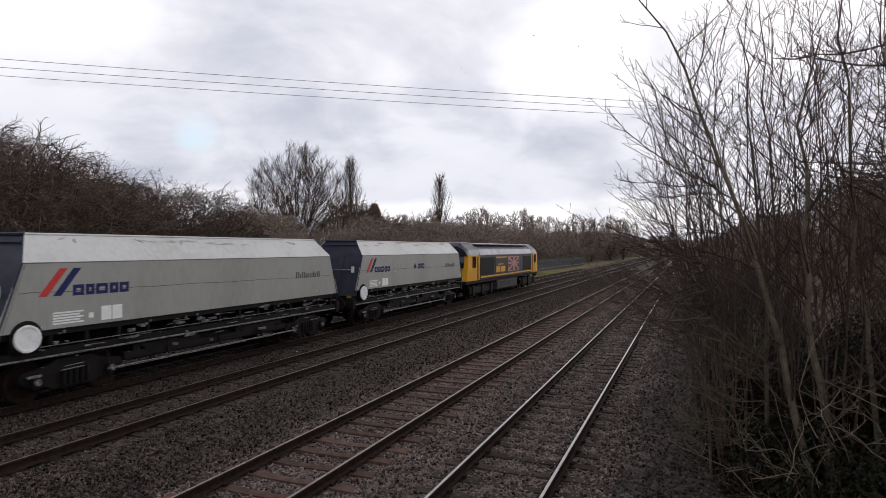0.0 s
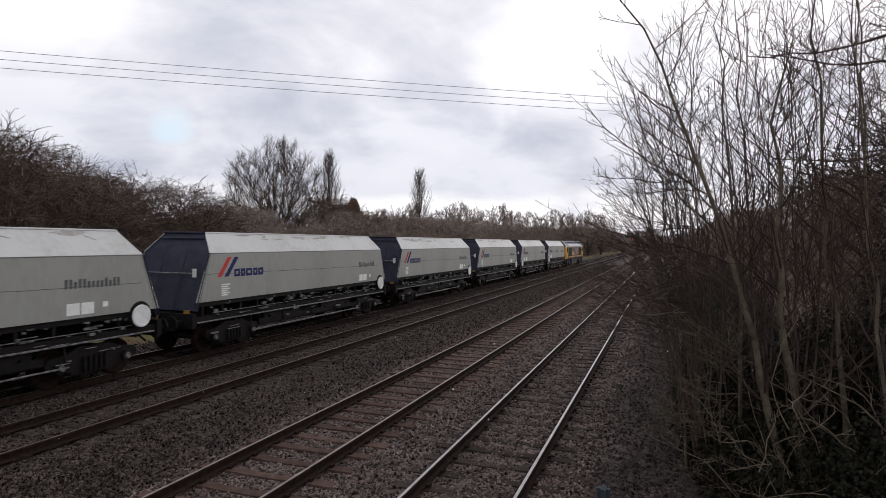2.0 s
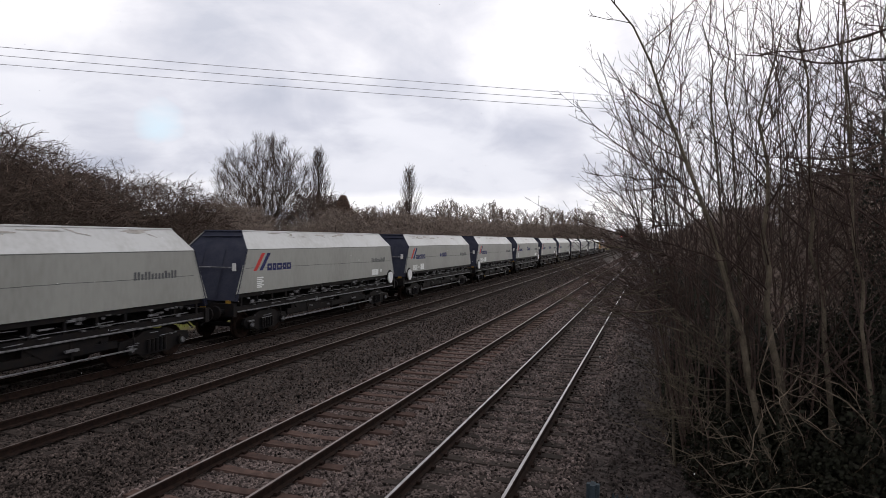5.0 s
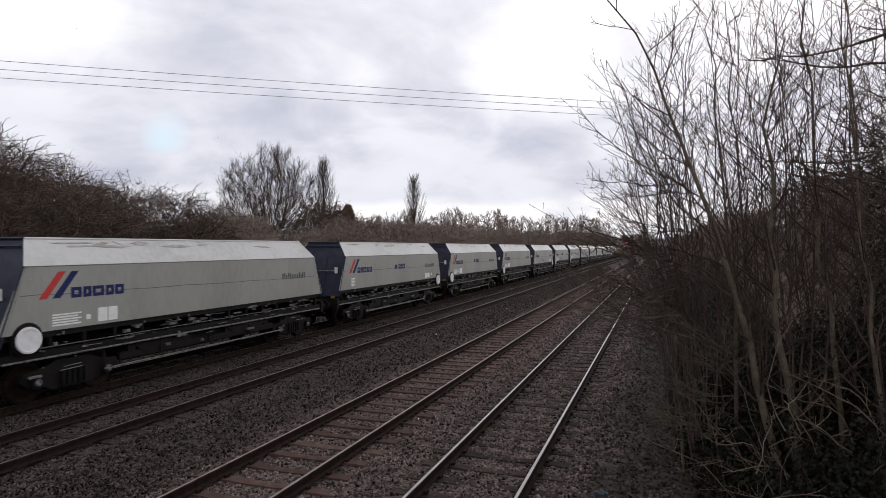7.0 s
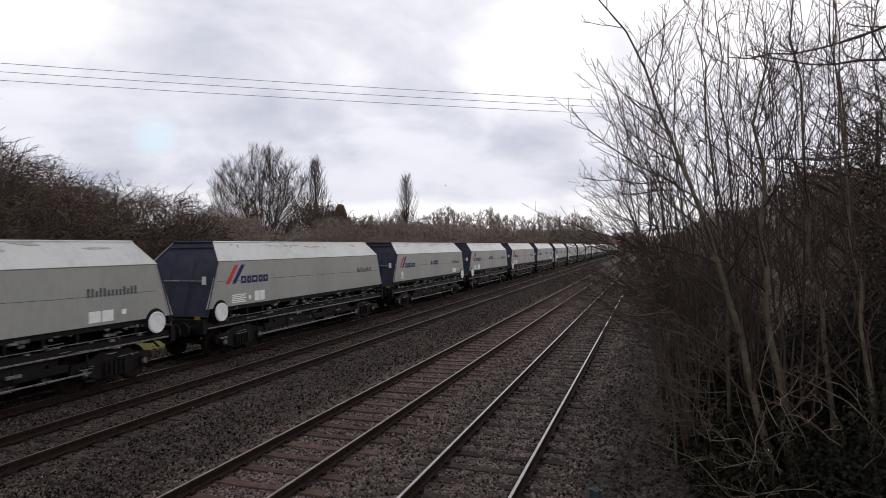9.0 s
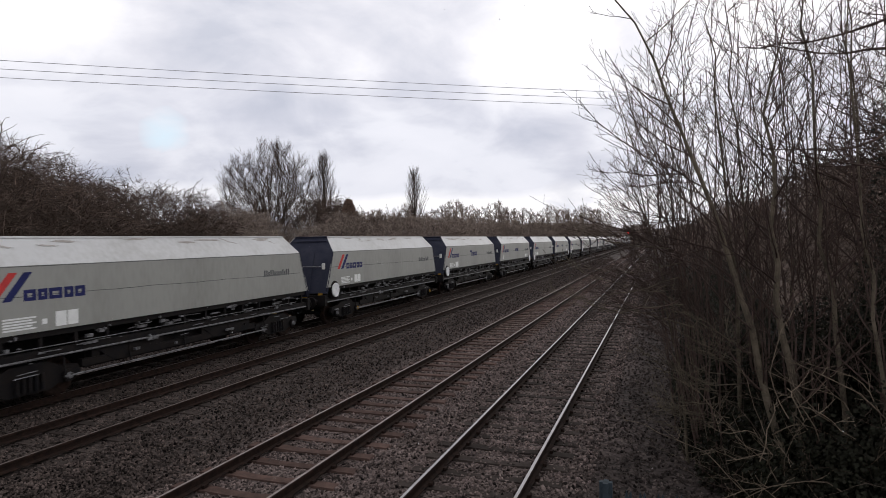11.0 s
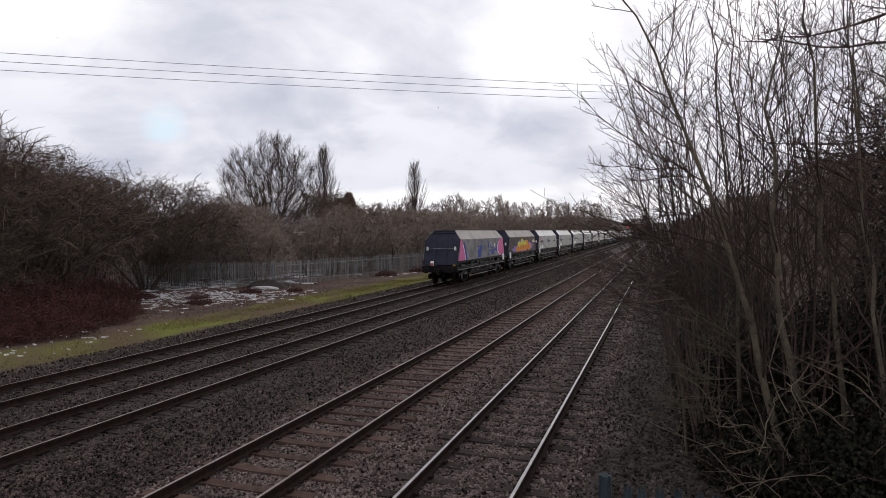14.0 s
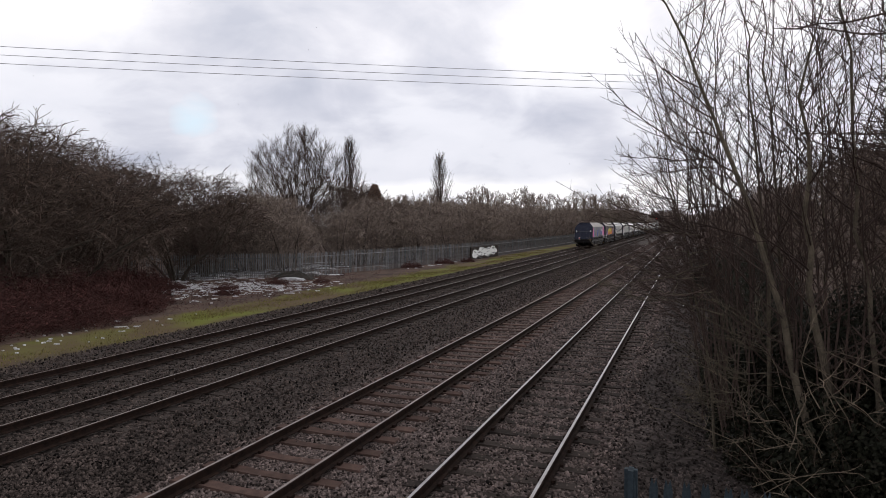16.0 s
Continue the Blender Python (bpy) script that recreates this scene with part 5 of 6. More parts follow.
def palisade(name, points, h, step, mat, label, limit, wide=1.0, level=None):
    """A palisade fence along a line of points: posts, two rails and pales."""
    fence = thing(name, (0, 0, 0), label, "fence", kind="")
    pm = bpy.data.meshes.new("pale")
    b = pale_mesh(h)
    b.to_mesh(pm)
    b.free()
    pm.materials.append(mat)
    post = bpy.data.meshes.new("post")
    b = boxes((-0.05, 0.05, -0.02, 0.02, -0.3, h + 0.02), (-0.02, 0.02, -0.05, 0.05, -0.3, h + 0.02))
    b.to_mesh(post)
    b.free()
    post.materials.append(mat)
    base = [v.co.copy() for v in pm.vertices]
    poly = [tuple(p.vertices) for p in pm.polygons]
    made, verts, faces = 0, [], []
    rr = random.Random(9)
    for (x0, y0), (x1, y1) in zip(points, points[1:]):
        d = Vector((x1 - x0, y1 - y0, 0))
        n, a = int(d.length / step), math.atan2(d.y, d.x)
        for k in range(n):
            p = Vector((x0, y0, 0)) + d * (k / n)
            p.z = land(p.x, p.y) - 0.02 if level is None else level
            if k % round(2.75 / step) == 0:
                o = new("post", post)
                o.parent, o.location, o.rotation_euler.z = fence, p + Vector((math.sin(a), -math.cos(a), 0)) * -0.06, a
            if made < limit:
                o = new("pale", pm)
                o.parent, o.location = fence, p
                o.rotation_euler = (rr.gauss(0, 0.006), rr.gauss(0, 0.012), a)
                o.scale = (wide, 1, 1)
                made += 1
            else:
                q = len(verts)
                m = Matrix.Translation(p) @ Matrix.Rotation(a, 4, "Z") @ Matrix.Diagonal((wide, 1, 1, 1))
                verts += [m @ v for v in base]
                faces += [tuple(i + q for i in f) for f in poly]
        for z in (0.35, h - 0.4):
            b = boxes((0, d.length, -0.045, -0.005, z, z + 0.05))
            o = part("rail", b, mat, fence)
            o.location, o.rotation_euler.z = (x0, y0, land((x0 + x1) / 2, (y0 + y1) / 2) if level is None else level), a
    if verts:
        me = bpy.data.meshes.new("far_pales")
        me.from_pydata(verts, [], faces)
        me.materials.append(mat)
        tagged(part("far_pales", me, None, fence), kind="stuff")
    return fence


palisade("palisade_fence", [(-44.0, 32.5), (-33.6, 38.9), (-28.5, 41.6), (-26.0, 52.0), (-23.4, 67.0), (-22.6, 88.0), (-21.5, 140.0)], 1.95, 0.155, FENCE_STEEL,
         "weathered grey steel palisade fence along the railway boundary", 300)
palisade("platform_end_fence", [(-0.43, 5.04), (3.2, 5.02)], 2.06, 0.136, FENCE_BLUE, "blue-grey steel palisade fence across the platform end", 100, level=-0.47)


def painted_wall():
    """A stretch of low wall by the fence, whitewashed and scrawled with black."""
    t = thing("painted_wall", (-23.05, 67.0, -0.35), "low grey wall with bulging white and black graffiti", "wall")
    t.rotation_euler.z = math.radians(87.5)
    part("slab", boxes((0, 9.2, 0.0, 0.15, 0, 1.42), bevel=0.02), CONCRETE, t)
    bm = bmesh.new()
    for k, (x, z, rx, rz) in enumerate(((1.5, 0.62, 1.3, 0.46), (3.4, 0.78, 1.4, 0.52), (5.4, 0.74, 1.3, 0.55), (7.3, 0.80, 1.4, 0.54))):
        sheet(bm, [(a, -0.004 - 0.002 * k, b) for a, b in blob(x, z, rx, rz, 60 + k)], 0.004, (0, 1, 0))
    tagged(part("graffiti_fill", bm, PANEL_WHITE, t), kind="stuff")
    r = random.Random(3)
    bm = bmesh.new()
    for k in range(26):
        x, z = r.uniform(0.2, 8.0), r.uniform(0.1, 1.1)
        dx, dz = r.uniform(0.3, 1.2), r.uniform(-0.3, 0.3)
        sheet(bm, [(x, -0.016, z), (x + dx, -0.016, z + dz), (x + dx, -0.016, z + dz + 0.08), (x, -0.016, z + 0.08)], 0.004, (0, 1, 0))
    tagged(part("graffiti", bm, INK, t), kind="stuff")


painted_wall()


def bramble_mesh(seed, n, w, h):
    """Arching stems and a tangle of thin shoots, low and wide."""
    wd = Wood(seed)
    r = wd.r
    for k in range(n // 40):
        a = r.uniform(0, math.tau)
        q = w * math.sqrt(r.random()) * 0.8
        wd.path(Vector((q * math.cos(a), q * math.sin(a), -0.1)), Vector((r.gauss(0, 0.7), r.gauss(0, 0.7), 1)), h * r.uniform(0.8, 1.7), 0.012, 6, 0.28, -0.12, 0.4, 3)
    for k in range(n):
        a, q = r.uniform(0, math.tau), math.sqrt(r.random())
        top = h * (1 - 0.75 * q * q) * (0.8 + 0.35 * math.sin(3 * a + seed))
        p = Vector((w * q * math.cos(a), w * q * math.sin(a), top * r.random() ** 0.6))
        d = Vector((r.gauss(0, 0.8), r.gauss(0, 0.8), r.gauss(0.2, 0.6))).normalized()
        wd.sliver(p, d, r.uniform(0.15, 0.6), r.uniform(0.006, 0.016))
    for k in range(n // 5):
        a, q = r.uniform(0, math.tau), math.sqrt(r.random())
        top = h * (1 - 0.75 * q * q)
        wd.leaf(Vector((w * q * math.cos(a), w * q * math.sin(a), top * r.random())), r.uniform(0.04, 0.10))
    return wd.mesh("bramble", BRAMBLE)


BRAMBLES = [bramble_mesh(90 + k, 5200, 2.6, 1.7) for k in range(3)]
for x, y, s in ((-23.9, 12.8, 0.90), (-24.9, 15.6, 1.05), (-27.5, 14.6, 1.25), (-23.7, 18.4, 0.80), (-26.2, 19.4, 1.1), (-29.5, 18.8, 1.3), (-25.0, 21.6, 0.80),
                (-27.8, 23.0, 1.05), (-31.0, 23.0, 1.3), (-29.8, 26.4, 0.9), (-33.4, 27.5, 1.15), (-26.2, 24.0, 0.6), (-25.4, 29.5, 0.3), (-27.6, 32.0, 0.3), (-31.4, 31.0, 0.4),
                (-36.0, 32.5, 0.9), (-26.6, 36.0, 0.3), (-24.4, 38.0, 0.25), (-24.6, 54.0, 0.4), (-23.6, 60.0, 0.4), (-22.4, 64.0, 0.3)):
    o = tagged(new("bramble_patch", BRAMBLES[rv.randrange(3)]), "tangle of red-brown winter brambles on the verge", "bramble", "brambles")
    o.location, o.rotation_euler.z, o.scale = (x, y, land(x, y) - 0.03), rv.uniform(0, 6.3), (s, s, s * rv.uniform(0.85, 1.1))


def snow():
    """Thawing patches of snow, thin and ragged, on the waste ground."""
    r = random.Random(21)
    bm = bmesh.new()
    spots = [(-28.4 + r.gauss(0, 2.8), 33.5 + r.gauss(0, 3.0), 0.03 + 0.26 * r.random() ** 3) for _ in range(800)]
    spots += [(-21.2 + r.gauss(0, 0.7), 16.0 + r.gauss(0, 3.2), 0.03 + 0.14 * r.random() ** 2) for _ in range(46)]
    spots += [(-24.6 + r.gauss(0, 0.8), 12.6 + r.gauss(0, 0.8), r.uniform(0.05, 0.2)) for _ in range(40)]
    spots += [(-38 + r.gauss(0, 5), 52 + r.gauss(0, 5), r.uniform(0.2, 1.1)) for _ in range(110)]
    spots += [(-36.5 + r.gauss(0, 3.2), 41.5 + r.gauss(0, 3.0), 0.08 + 0.5 * r.random() ** 2) for _ in range(260)]
    spots += [(-23.8 + r.gauss(0, 0.4), 62 + r.gauss(0, 6), r.uniform(0.08, 0.3)) for _ in range(24)]
    for x, y, s in spots:
        z = land(x, y)
        ph = r.uniform(0, 6.3)
        ring = [(x + s * 1.5 * (0.65 + 0.45 * math.sin(3 * a + ph) * r.uniform(0.2, 1)) * math.cos(a), y + s * (0.7 + 0.3 * math.cos(2 * a + ph)) * r.uniform(0.7, 1) * math.sin(a)) for a in (k * math.tau / 12 for k in range(12))]
        c = bm.verts.new((x, y, z + 0.04 + 0.03 * s))
        lo = [bm.verts.new((px, py, land(px, py) - 0.03)) for px, py in ring]
        mid = [bm.verts.new((x + (px - x) * 0.85, y + (py - y) * 0.85, land(px, py) + 0.035)) for px, py in ring]
        for k in range(12):
            j = (k + 1) % 12
            bm.faces.new((lo[k], lo[j], mid[j], mid[k]))
            bm.faces.new((mid[k], mid[j], c))
    me = bpy.data.meshes.new("snow_patches")
    bm.to_mesh(me)
    bm.free()
    me.materials.append(SNOW)
    tagged(new("snow_patches", me), "thin ragged patches of thawing snow on the waste ground", "snow", kind="stuff")


snow()


def spoil_heap():
    t = thing("spoil_heap", (-28.0, 40.0, -0.4), "low dark heap of spoil with snow on its flank", "heap")
    r = random.Random(4)
    bm = bmesh.new()
    rings = []
    for i, (q, z) in enumerate(((1.0, 0.0), (0.8, 0.28), (0.5, 0.5), (0.2, 0.62), (0.02, 0.66))):
        rings.append([(1.9 * q * math.cos(a) * r.uniform(0.9, 1.1), 0.9 * q * math.sin(a) * r.uniform(0.9, 1.1), z * r.uniform(0.8, 1.1)) for a in (k * math.tau / 16 for k in range(16))])
    loft(bm, rings)
    part("earth", bm, RUBBLE, t)
    bm = bmesh.new()
    loft(bm, [[(0.2 + w * math.cos(a) * (1 + 0.15 * math.sin(3 * a)), -0.75 + 0.16 * w * math.sin(a), z) for a in (k * math.tau / 12 for k in range(12))] for w, z in ((1.3, 0.0), (1.1, 0.16), (0.4, 0.24))])
    part("snow_cap", bm, SNOW, t)


spoil_heap()


def verge_grass():
    wd = Wood(33)
    r = wd.r
    for k in range(42000):
        y = 9 + 85 * r.random() ** 1.7
        x = r.gauss(-19.6, 0.95) - 0.012 * (y - 10)
        if x > -17.4 or noise.noise(Vector((x * 0.55, y * 0.16, 8))) < r.uniform(-0.30, 0.22) - (0.12 if 26 < y < 48 else 0):
            continue
        if y < 21 and r.random() < 0.55:
            continue
        d = Vector((r.gauss(0, 0.45), r.gauss(0, 0.45), 1)).normalized()
        wd.sliver(Vector((x, y, land(x, y) - 0.01)), d, r.uniform(0.03, 0.14), r.uniform(0.006, 0.014) * (1 + 0.02 * y))
    tagged(new("verge_grass", wd.mesh("verge_grass", GRASS)), "mossy yellow-green winter grass along the ballast", "grass", kind="stuff")


verge_grass()


def waste_litter():
    """Dead stems and low red-brown shoots over the waste ground."""
    wd = Wood(35)
    r = wd.r
    for k in range(16000):
        x, y = -27.5 + r.gauss(0, 3.6), 33 + r.gauss(0, 7)
        if x > -21.4 or noise.noise(Vector((x * 0.7, y * 0.7, 2))) < r.uniform(-0.5, 0.3):
            continue
        d = Vector((r.gauss(0, 0.8), r.gauss(0, 0.8), 0.8)).normalized()
        wd.sliver(Vector((x, y, land(x, y) - 0.01)), d, r.uniform(0.06, 0.34), r.uniform(0.006, 0.013))
    tagged(new("waste_ground_stems", wd.mesh("waste_ground_stems", BRAMBLE)), "dead red-brown stems scattered over the waste ground", "undergrowth", kind="stuff")


waste_litter()


def house():
    """A low house with a shallow slate roof behind the trees."""
    t = thing("house", (-53.0, 68.0, -0.3), "pale low house with a shallow grey slate roof behind trees", "house")
    t.rotation_euler.z = 0.6
    part("wall", boxes((-5.5, 5.5, -3.5, 3.5, 0, 4.6)), RENDER_WALL, t)
    bm = bmesh.new()
    loft(bm, [[(x, -4.0, 4.6), (x, 4.0, 4.6), (x, 4.0, 4.75), (x, 0, 6.7), (x, -4.0, 4.75)] for x in (-6.0, 6.0)])
    part("roof", bm, ROOF_SLATE, t)
    for x in (-3.5, 0.0, 3.5):
        wdw = part("window", boxes((x - 0.6, x + 0.6, -3.54, -3.46, 2.6, 3.8)), PANEL_WHITE, t)
        part("pane", boxes((x - 0.5, x + 0.5, -3.56, -3.53, 2.7, 3.7)), DARK_GLASS, wdw)


house()


def cables():
    """Three slack power cables over the line."""
    for k in range(3):
        wd = Wood(1)
        a, b = Vector((-34.2, 22.65, 13.38 - 0.45 * k)), Vector((-4.24, 43.3, 13.43 - 0.46 * k))
        d = b - a
        pts = []
        for i in range(41):
            f = -1.2 + 4.2 * i / 40
            p = a + d * f
            p.z += 0.35 * ((f - 0.5) ** 2 - 0.25)
            pts.append(p)
        wd.limb(pts, [0.017] * 41, 5)
        tagged(new("power_cable", wd.mesh("power_cable", CABLE)), "slack grey overhead power cable crossing the railway", "cable", "power cables")


cables()


def signal():
    t = thing("signal_post", (-12.7, 270.0, -0.3), "distant colour-light signal showing red", "signal")
    bm = bmesh.new()
    tube(bm, (0, 0, 0), (0, 0, 5.6), 0.09, n=8)
    part("post", bm, STEEL_GREY, t)
    part("head", boxes((-0.35, 0.35, -0.1, 0.1, 5.2, 6.6), bevel=0.03), STEEL_DARK, t)
    bm = bmesh.new()
    tube(bm, (0, -0.1, 5.6), (0, -0.16, 5.6), 0.17, n=12)
    part("red_lamp", bm, glowing("red_signal_light", (1.0, 0.05, 0.04), 6.0), t)


signal()


# ---------------------------------------------------------------- near side: the saplings by the platform end
def stem_line(w, b, m, t, radius, thin=0.35, n=14):
    """Points and radii along a stem bent through three places."""
    r = w.r
    pts, radii = [], []
    for i in range(n + 1):
        f = i / n
        p = b * (2 * (f - 0.5) * (f - 1)) + m * (4 * f * (1 - f)) + t * (2 * f * (f - 0.5))
        wob = 0.06 * (0.25 + f) if i else 0
        pts.append(p + Vector((r.gauss(0, wob), r.gauss(0, wob), 0)))
        radii.append(radius * (1 - (1 - thin) * f))
    return pts, radii


def shoots_along(w, pts, radii, count_, reach, first=0.2, lean=(0, 0), rise=0.55, depth=1, gap=0.2):
    """Side branches that leave a stem at an angle, curve out and turn up."""
    r, n = w.r, len(pts) - 1
    for k in range(count_):
        f = first + (0.98 - first) * (k + r.random()) / count_
        x = min(f * n, n - 0.001)
        i = int(x)
        p = pts[i].lerp(pts[i + 1], x - i)
        ax = (pts[i + 1] - pts[i]).normalized()
        a = r.uniform(0, math.tau)
        side = Vector((math.cos(a) + lean[0], math.sin(a) + lean[1], 0.1)).normalized()
        w.spray(p, (ax * rise + side * 0.85).normalized(), reach * r.uniform(0.6, 1.25) * (1.15 - 0.5 * f), min(radii[i] * 0.40 + 0.003, 0.015), depth, gap=gap)


def sapling(base, mid, top, radius, seed, kids=15, reach=1.3, lean=(0, 0), thin=0.14, label="slender many-branched leafless sapling beside the track"):
    trunk, crown = Wood(seed), Wood(seed + 300)
    pts, radii = stem_line(trunk, Vector(base), Vector(mid), Vector(top), radius, thin)
    trunk.limb(pts, radii, 8)
    shoots_along(crown, pts, radii, kids, reach, 0.22, lean, depth=2, gap=0.22)
    o = thing("sapling", (0, 0, 0), label, "sapling", "lineside saplings")
    part("stem", trunk.mesh("stem", BARK_PALE), None, o)
    part("crown", crown.mesh("crown", TWIG_NEAR), None, o)
    return o


sapling((1.75, 10.3, -0.6), (0.98, 10.3, 3.3), (-0.75, 10.4, 7.6), 0.066, 201, 24, lean=(-0.5, 0), label="leaning leafless sapling with a pale thick stem")
sapling((2.15, 10.3, -0.6), (1.70, 10.4, 2.6), (1.62, 10.5, 6.6), 0.076, 202, 22)
sapling((2.60, 10.6, -0.6), (2.36, 10.7, 3.4), (1.90, 10.9, 8.2), 0.050, 203, 22)
sapling((1.30, 11.4, -0.6), (1.10, 11.5, 3.4), (0.80, 11.7, 8.0), 0.043, 204, 22)
sapling((0.45, 11.6, -0.6), (0.00, 11.8, 2.8), (-0.95, 12.0, 7.0), 0.029, 205, 20, lean=(-0.5, 0))
sapling((0.85, 12.6, -0.6), (0.35, 12.8, 3.2), (0.05, 13.0, 7.8), 0.030, 206, 18)
sapling((1.95, 12.2, -0.6), (1.45, 12.4, 3.6), (1.15, 12.6, 8.4), 0.040, 207, 20)
sapling((3.25, 11.2, -0.6), (3.05, 11.4, 3.4), (2.90, 11.7, 8.6), 0.043, 208, 22)
sapling((2.85, 9.5, -0.6), (2.62, 9.6, 3.0), (2.25, 9.7, 7.4), 0.036, 209, 20)
sapling((4.1, 11.9, -0.6), (3.9, 12.1, 3.6), (3.6, 12.4, 8.6), 0.047, 211, 20)
sapling((2.45, 13.4, -0.6), (2.35, 13.5, 3.6), (2.2, 13.7, 8.2), 0.036, 213, 20)


def whip(seed, x, y, lean, height):
    """A thin straight shoot out of the stool, with short upright side twigs."""
    w = Wood(seed)
    r = w.r
    b = Vector((x, y, -0.5))
    t = Vector((x + lean[0], y + lean[1], height))
    m = b.lerp(t, 0.5) + Vector((-lean[0] * 0.18 + r.gauss(0, 0.16), -lean[1] * 0.18, 0.15))
    pts, radii = stem_line(w, b, m, t, r.uniform(0.013, 0.024), 0.25, 12)
    w.limb(pts, radii, 5)
    shoots_along(w, pts, radii, r.randint(17, 23), 1.0, 0.36, (lean[0] * 0.4, 0), 0.75, 1, 0.18)
    return w.mesh("shoot", TWIG_NEAR)


rw = random.Random(77)
for sx, sy, count_, wide, top in ((0.85, 11.0, 6, 0.95, 6.9), (1.35, 12.4, 8, 0.8, 8.2), (2.05, 10.9, 7, 0.7, 8.4), (2.75, 12.2, 8, 0.9, 8.7), (3.35, 10.6, 7, 0.8, 8.4), (0.55, 13.4, 4, 0.8, 7.0), (4.2, 12.6, 6, 0.9, 8.6), (0.80, 11.8, 6, 0.8, 7.8), (0.70, 13.2, 4, 0.6, 7.7), (1.70, 11.6, 7, 0.8, 8.4)):
    o = thing("coppice_clump", (0, 0, 0), "clump of thin upright leafless shoots from one stool", "shrub", "lineside saplings")
    for k in range(count_):
        f = (k + rw.random()) / count_
        out = wide * (2 * f - 1) * 1.1 - (0.25 if sx > 0.82 else 0.85)
        part("shoot", whip(700 + int(sx * 100) + k, sx + out * 0.15 + rw.gauss(0, 0.06), sy + rw.gauss(0, 0.15), (out, rw.gauss(0, 0.6)), top + rw.uniform(-1.6, 0.5) - 0.8 * abs(2 * f - 1)), None, o)


def overhang(seed, start, d, length, radius, mat=TWIG_NEAR):
    """A low bough that reaches out over the cess, its twigs hooking upward."""
    w = Wood(seed)
    pts, radii = w.path(Vector(start), Vector(d), length, radius, 9, 0.13, 0.045, 0.25, 5)
    shoots_along(w, pts, radii, 9, 0.7, 0.2, (-0.3, 0), 0.7, 1, 0.17)
    return w.mesh("bough", mat)


o = thing("overhanging_shrub", (0, 0, 0), "leafless shrub whose low boughs reach out towards the rails", "shrub", "lineside saplings")
for k in range(20):
    z = 2.2 + 3.0 * k / 19 + rw.gauss(0, 0.15)
    part("bough", overhang(800 + k, (0.45 + rw.uniform(-0.2, 0.3), 11.0 + rw.uniform(-0.8, 1.6), z - 0.4), (-1.0, rw.gauss(0, 0.45), rw.uniform(0.0, 0.5)), rw.uniform(1.4, 2.3), rw.uniform(0.009, 0.016)), None, o)
for k in range(20):
    part("bough", overhang(860 + k, (0.3 + rw.uniform(-0.2, 0.3), 10.6 + rw.uniform(-0.6, 1.4), 2.1 + 0.07 * k), (-1.0, rw.gauss(-0.2, 0.5), rw.uniform(-0.30, 0.10)), rw.uniform(1.5, 2.5), rw.uniform(0.008, 0.013), BARK_PALE if k % 3 == 0 else TWIG_NEAR), None, o)
for k in range(18):
    part("bough", overhang(880 + k, (0.95 + rw.uniform(-0.2, 0.4), 10.5 + rw.uniform(-0.3, 0.6), 0.2 + 0.10 * k), (-1.0, rw.gauss(-0.5, 0.5), rw.uniform(-0.1, 0.5)), rw.uniform(0.7, 1.3), rw.uniform(0.006, 0.010), BARK_PALE), None, o)
for k in range(5):
    z = 3.6 + 0.75 * k
    part("bough", overhang(830 + k, (3.6, 9.4 + rw.uniform(-0.6, 0.6), z), (-1.0, rw.gauss(0, 0.2), rw.uniform(-0.15, 0.1)), rw.uniform(2.0, 2.9), 0.024), None, o)


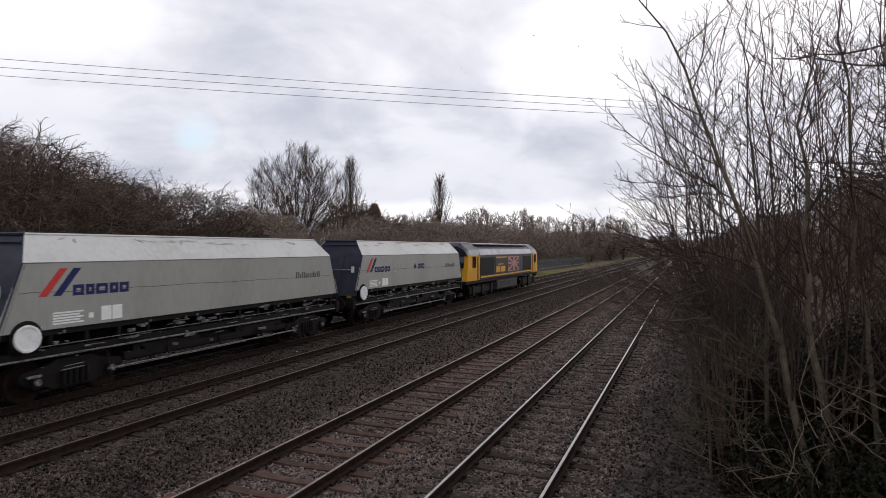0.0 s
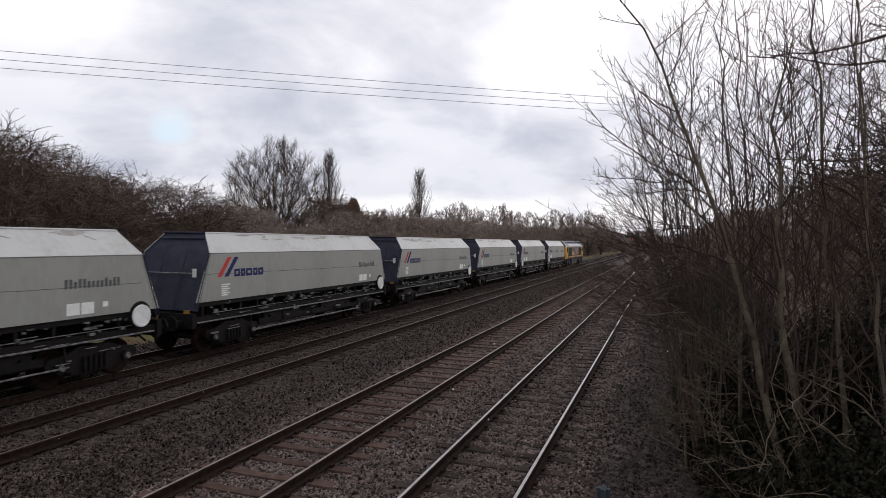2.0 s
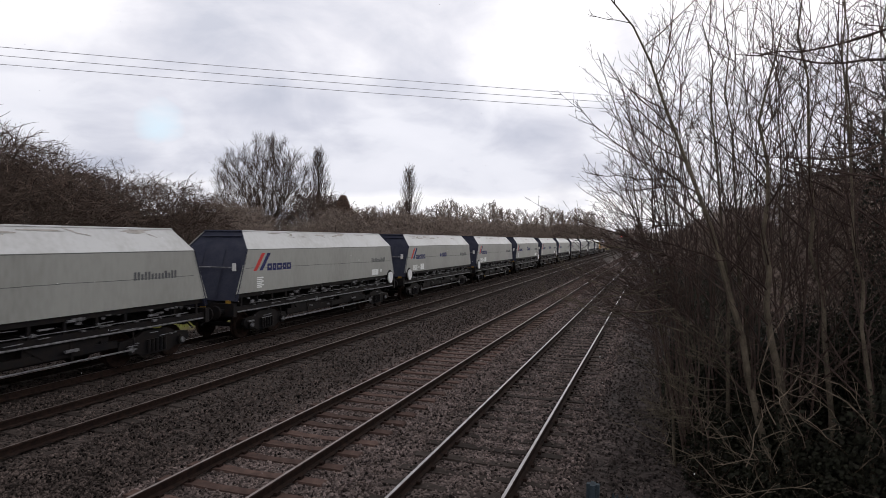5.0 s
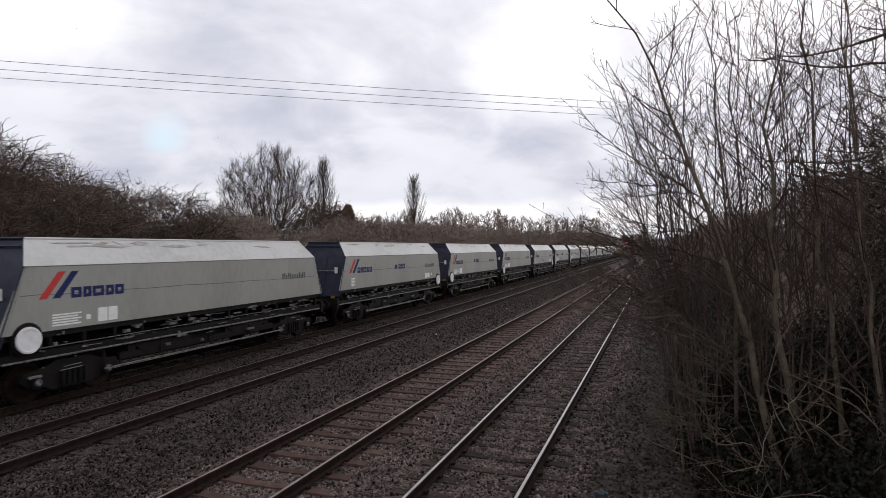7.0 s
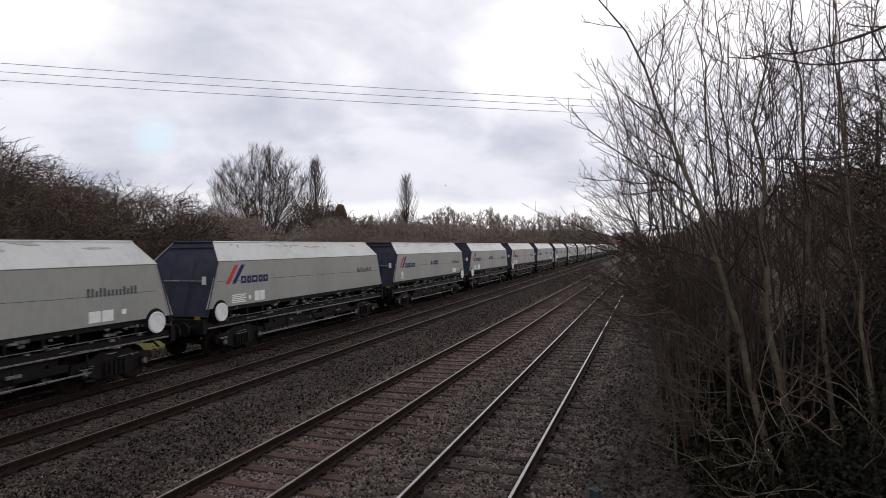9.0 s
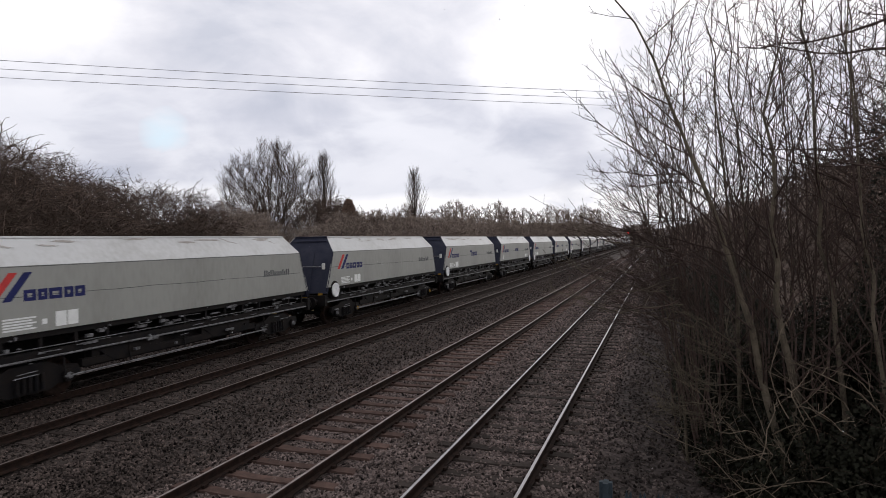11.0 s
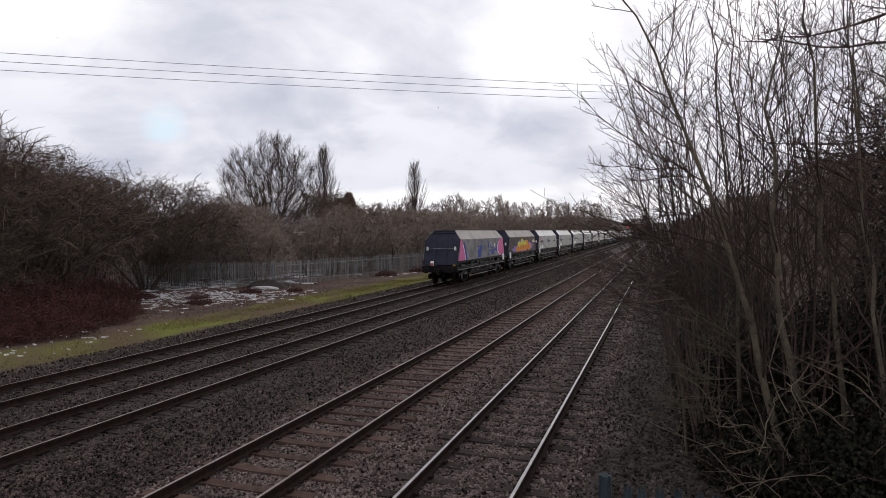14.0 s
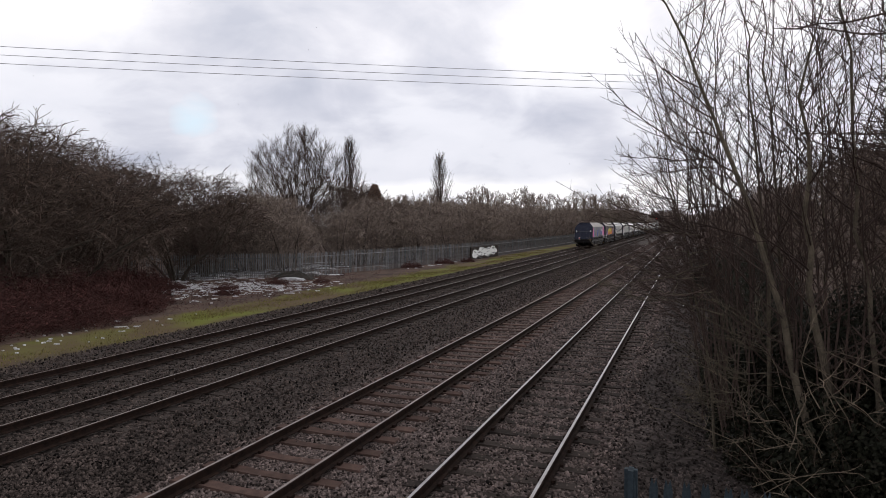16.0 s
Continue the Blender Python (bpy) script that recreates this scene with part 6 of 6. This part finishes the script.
def thicket():
    """The dark ivy and bramble mass at the foot of the saplings; clumps behind the stems are added to darken the
    backdrop.
    """
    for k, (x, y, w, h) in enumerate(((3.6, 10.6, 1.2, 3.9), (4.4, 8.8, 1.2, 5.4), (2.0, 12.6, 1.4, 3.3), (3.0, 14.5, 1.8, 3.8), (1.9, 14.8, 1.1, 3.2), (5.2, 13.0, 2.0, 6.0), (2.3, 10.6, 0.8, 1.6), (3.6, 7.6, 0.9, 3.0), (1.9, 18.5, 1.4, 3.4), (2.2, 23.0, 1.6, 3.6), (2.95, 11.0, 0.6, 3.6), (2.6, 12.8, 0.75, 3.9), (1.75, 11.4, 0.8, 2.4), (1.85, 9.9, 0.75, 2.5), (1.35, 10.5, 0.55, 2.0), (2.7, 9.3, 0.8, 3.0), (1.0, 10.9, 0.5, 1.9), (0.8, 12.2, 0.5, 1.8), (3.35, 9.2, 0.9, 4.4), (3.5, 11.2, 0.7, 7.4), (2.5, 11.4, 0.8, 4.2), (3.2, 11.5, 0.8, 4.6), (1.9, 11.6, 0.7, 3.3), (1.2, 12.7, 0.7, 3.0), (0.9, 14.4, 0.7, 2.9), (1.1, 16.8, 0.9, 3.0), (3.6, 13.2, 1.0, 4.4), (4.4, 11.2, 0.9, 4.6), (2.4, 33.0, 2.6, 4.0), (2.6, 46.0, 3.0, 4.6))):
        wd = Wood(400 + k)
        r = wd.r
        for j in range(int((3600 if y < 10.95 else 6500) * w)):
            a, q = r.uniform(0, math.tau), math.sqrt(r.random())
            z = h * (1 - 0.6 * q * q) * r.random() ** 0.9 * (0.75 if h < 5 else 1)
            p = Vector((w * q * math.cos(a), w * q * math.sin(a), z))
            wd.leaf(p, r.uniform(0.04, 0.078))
        tw = Wood(430 + k)
        for j in range(int((9 if y < 10.95 else 13) * w)):
            a, q = tw.r.uniform(0, math.tau), math.sqrt(tw.r.random())
            tw.spray(Vector((w * q * math.cos(a), w * q * math.sin(a), -0.1)), Vector((tw.r.gauss(0, 0.45), tw.r.gauss(0, 0.45), 1)), h * tw.r.uniform(0.4, 0.9), tw.r.uniform(0.007, 0.014), 1, -0.02, 0.3, 0.16)
        t = thing("ivy_thicket", (x, y, land(x, y) - 0.05), "dark ivy and bramble thicket under the saplings", "thicket", "lineside thicket")
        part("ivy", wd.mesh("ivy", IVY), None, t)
        part("undergrowth", tw.mesh("undergrowth", BUSH_STEM), None, t)


thicket()


def pale_canes():
    """Thin pale dead canes that arch out of the foot of the thicket."""
    o = thing("dead_canes", (0, 0, 0), "thin pale dead bramble canes arching out of the thicket", "bramble", "lineside thicket")
    r = random.Random(91)
    for k in range(24):
        w = Wood(900 + k)
        x, y = r.uniform(1.0, 2.9), r.uniform(8.5, 9.8)
        pts, radii = w.path(Vector((x, y, r.uniform(-0.4, 1.2))), Vector((r.gauss(-0.35, 0.5), r.gauss(-0.2, 0.4), 1)), r.uniform(0.9, 2.2), r.uniform(0.005, 0.009), 9, 0.20, -0.06, 0.5, 5)
        shoots_along(w, pts, radii, 3, 0.45, 0.3, (0, 0), 0.6, 1, 0.25)
        tagged(part("cane", w.mesh("cane", CANE), None, o), kind="stuff")


pale_canes()

motions()
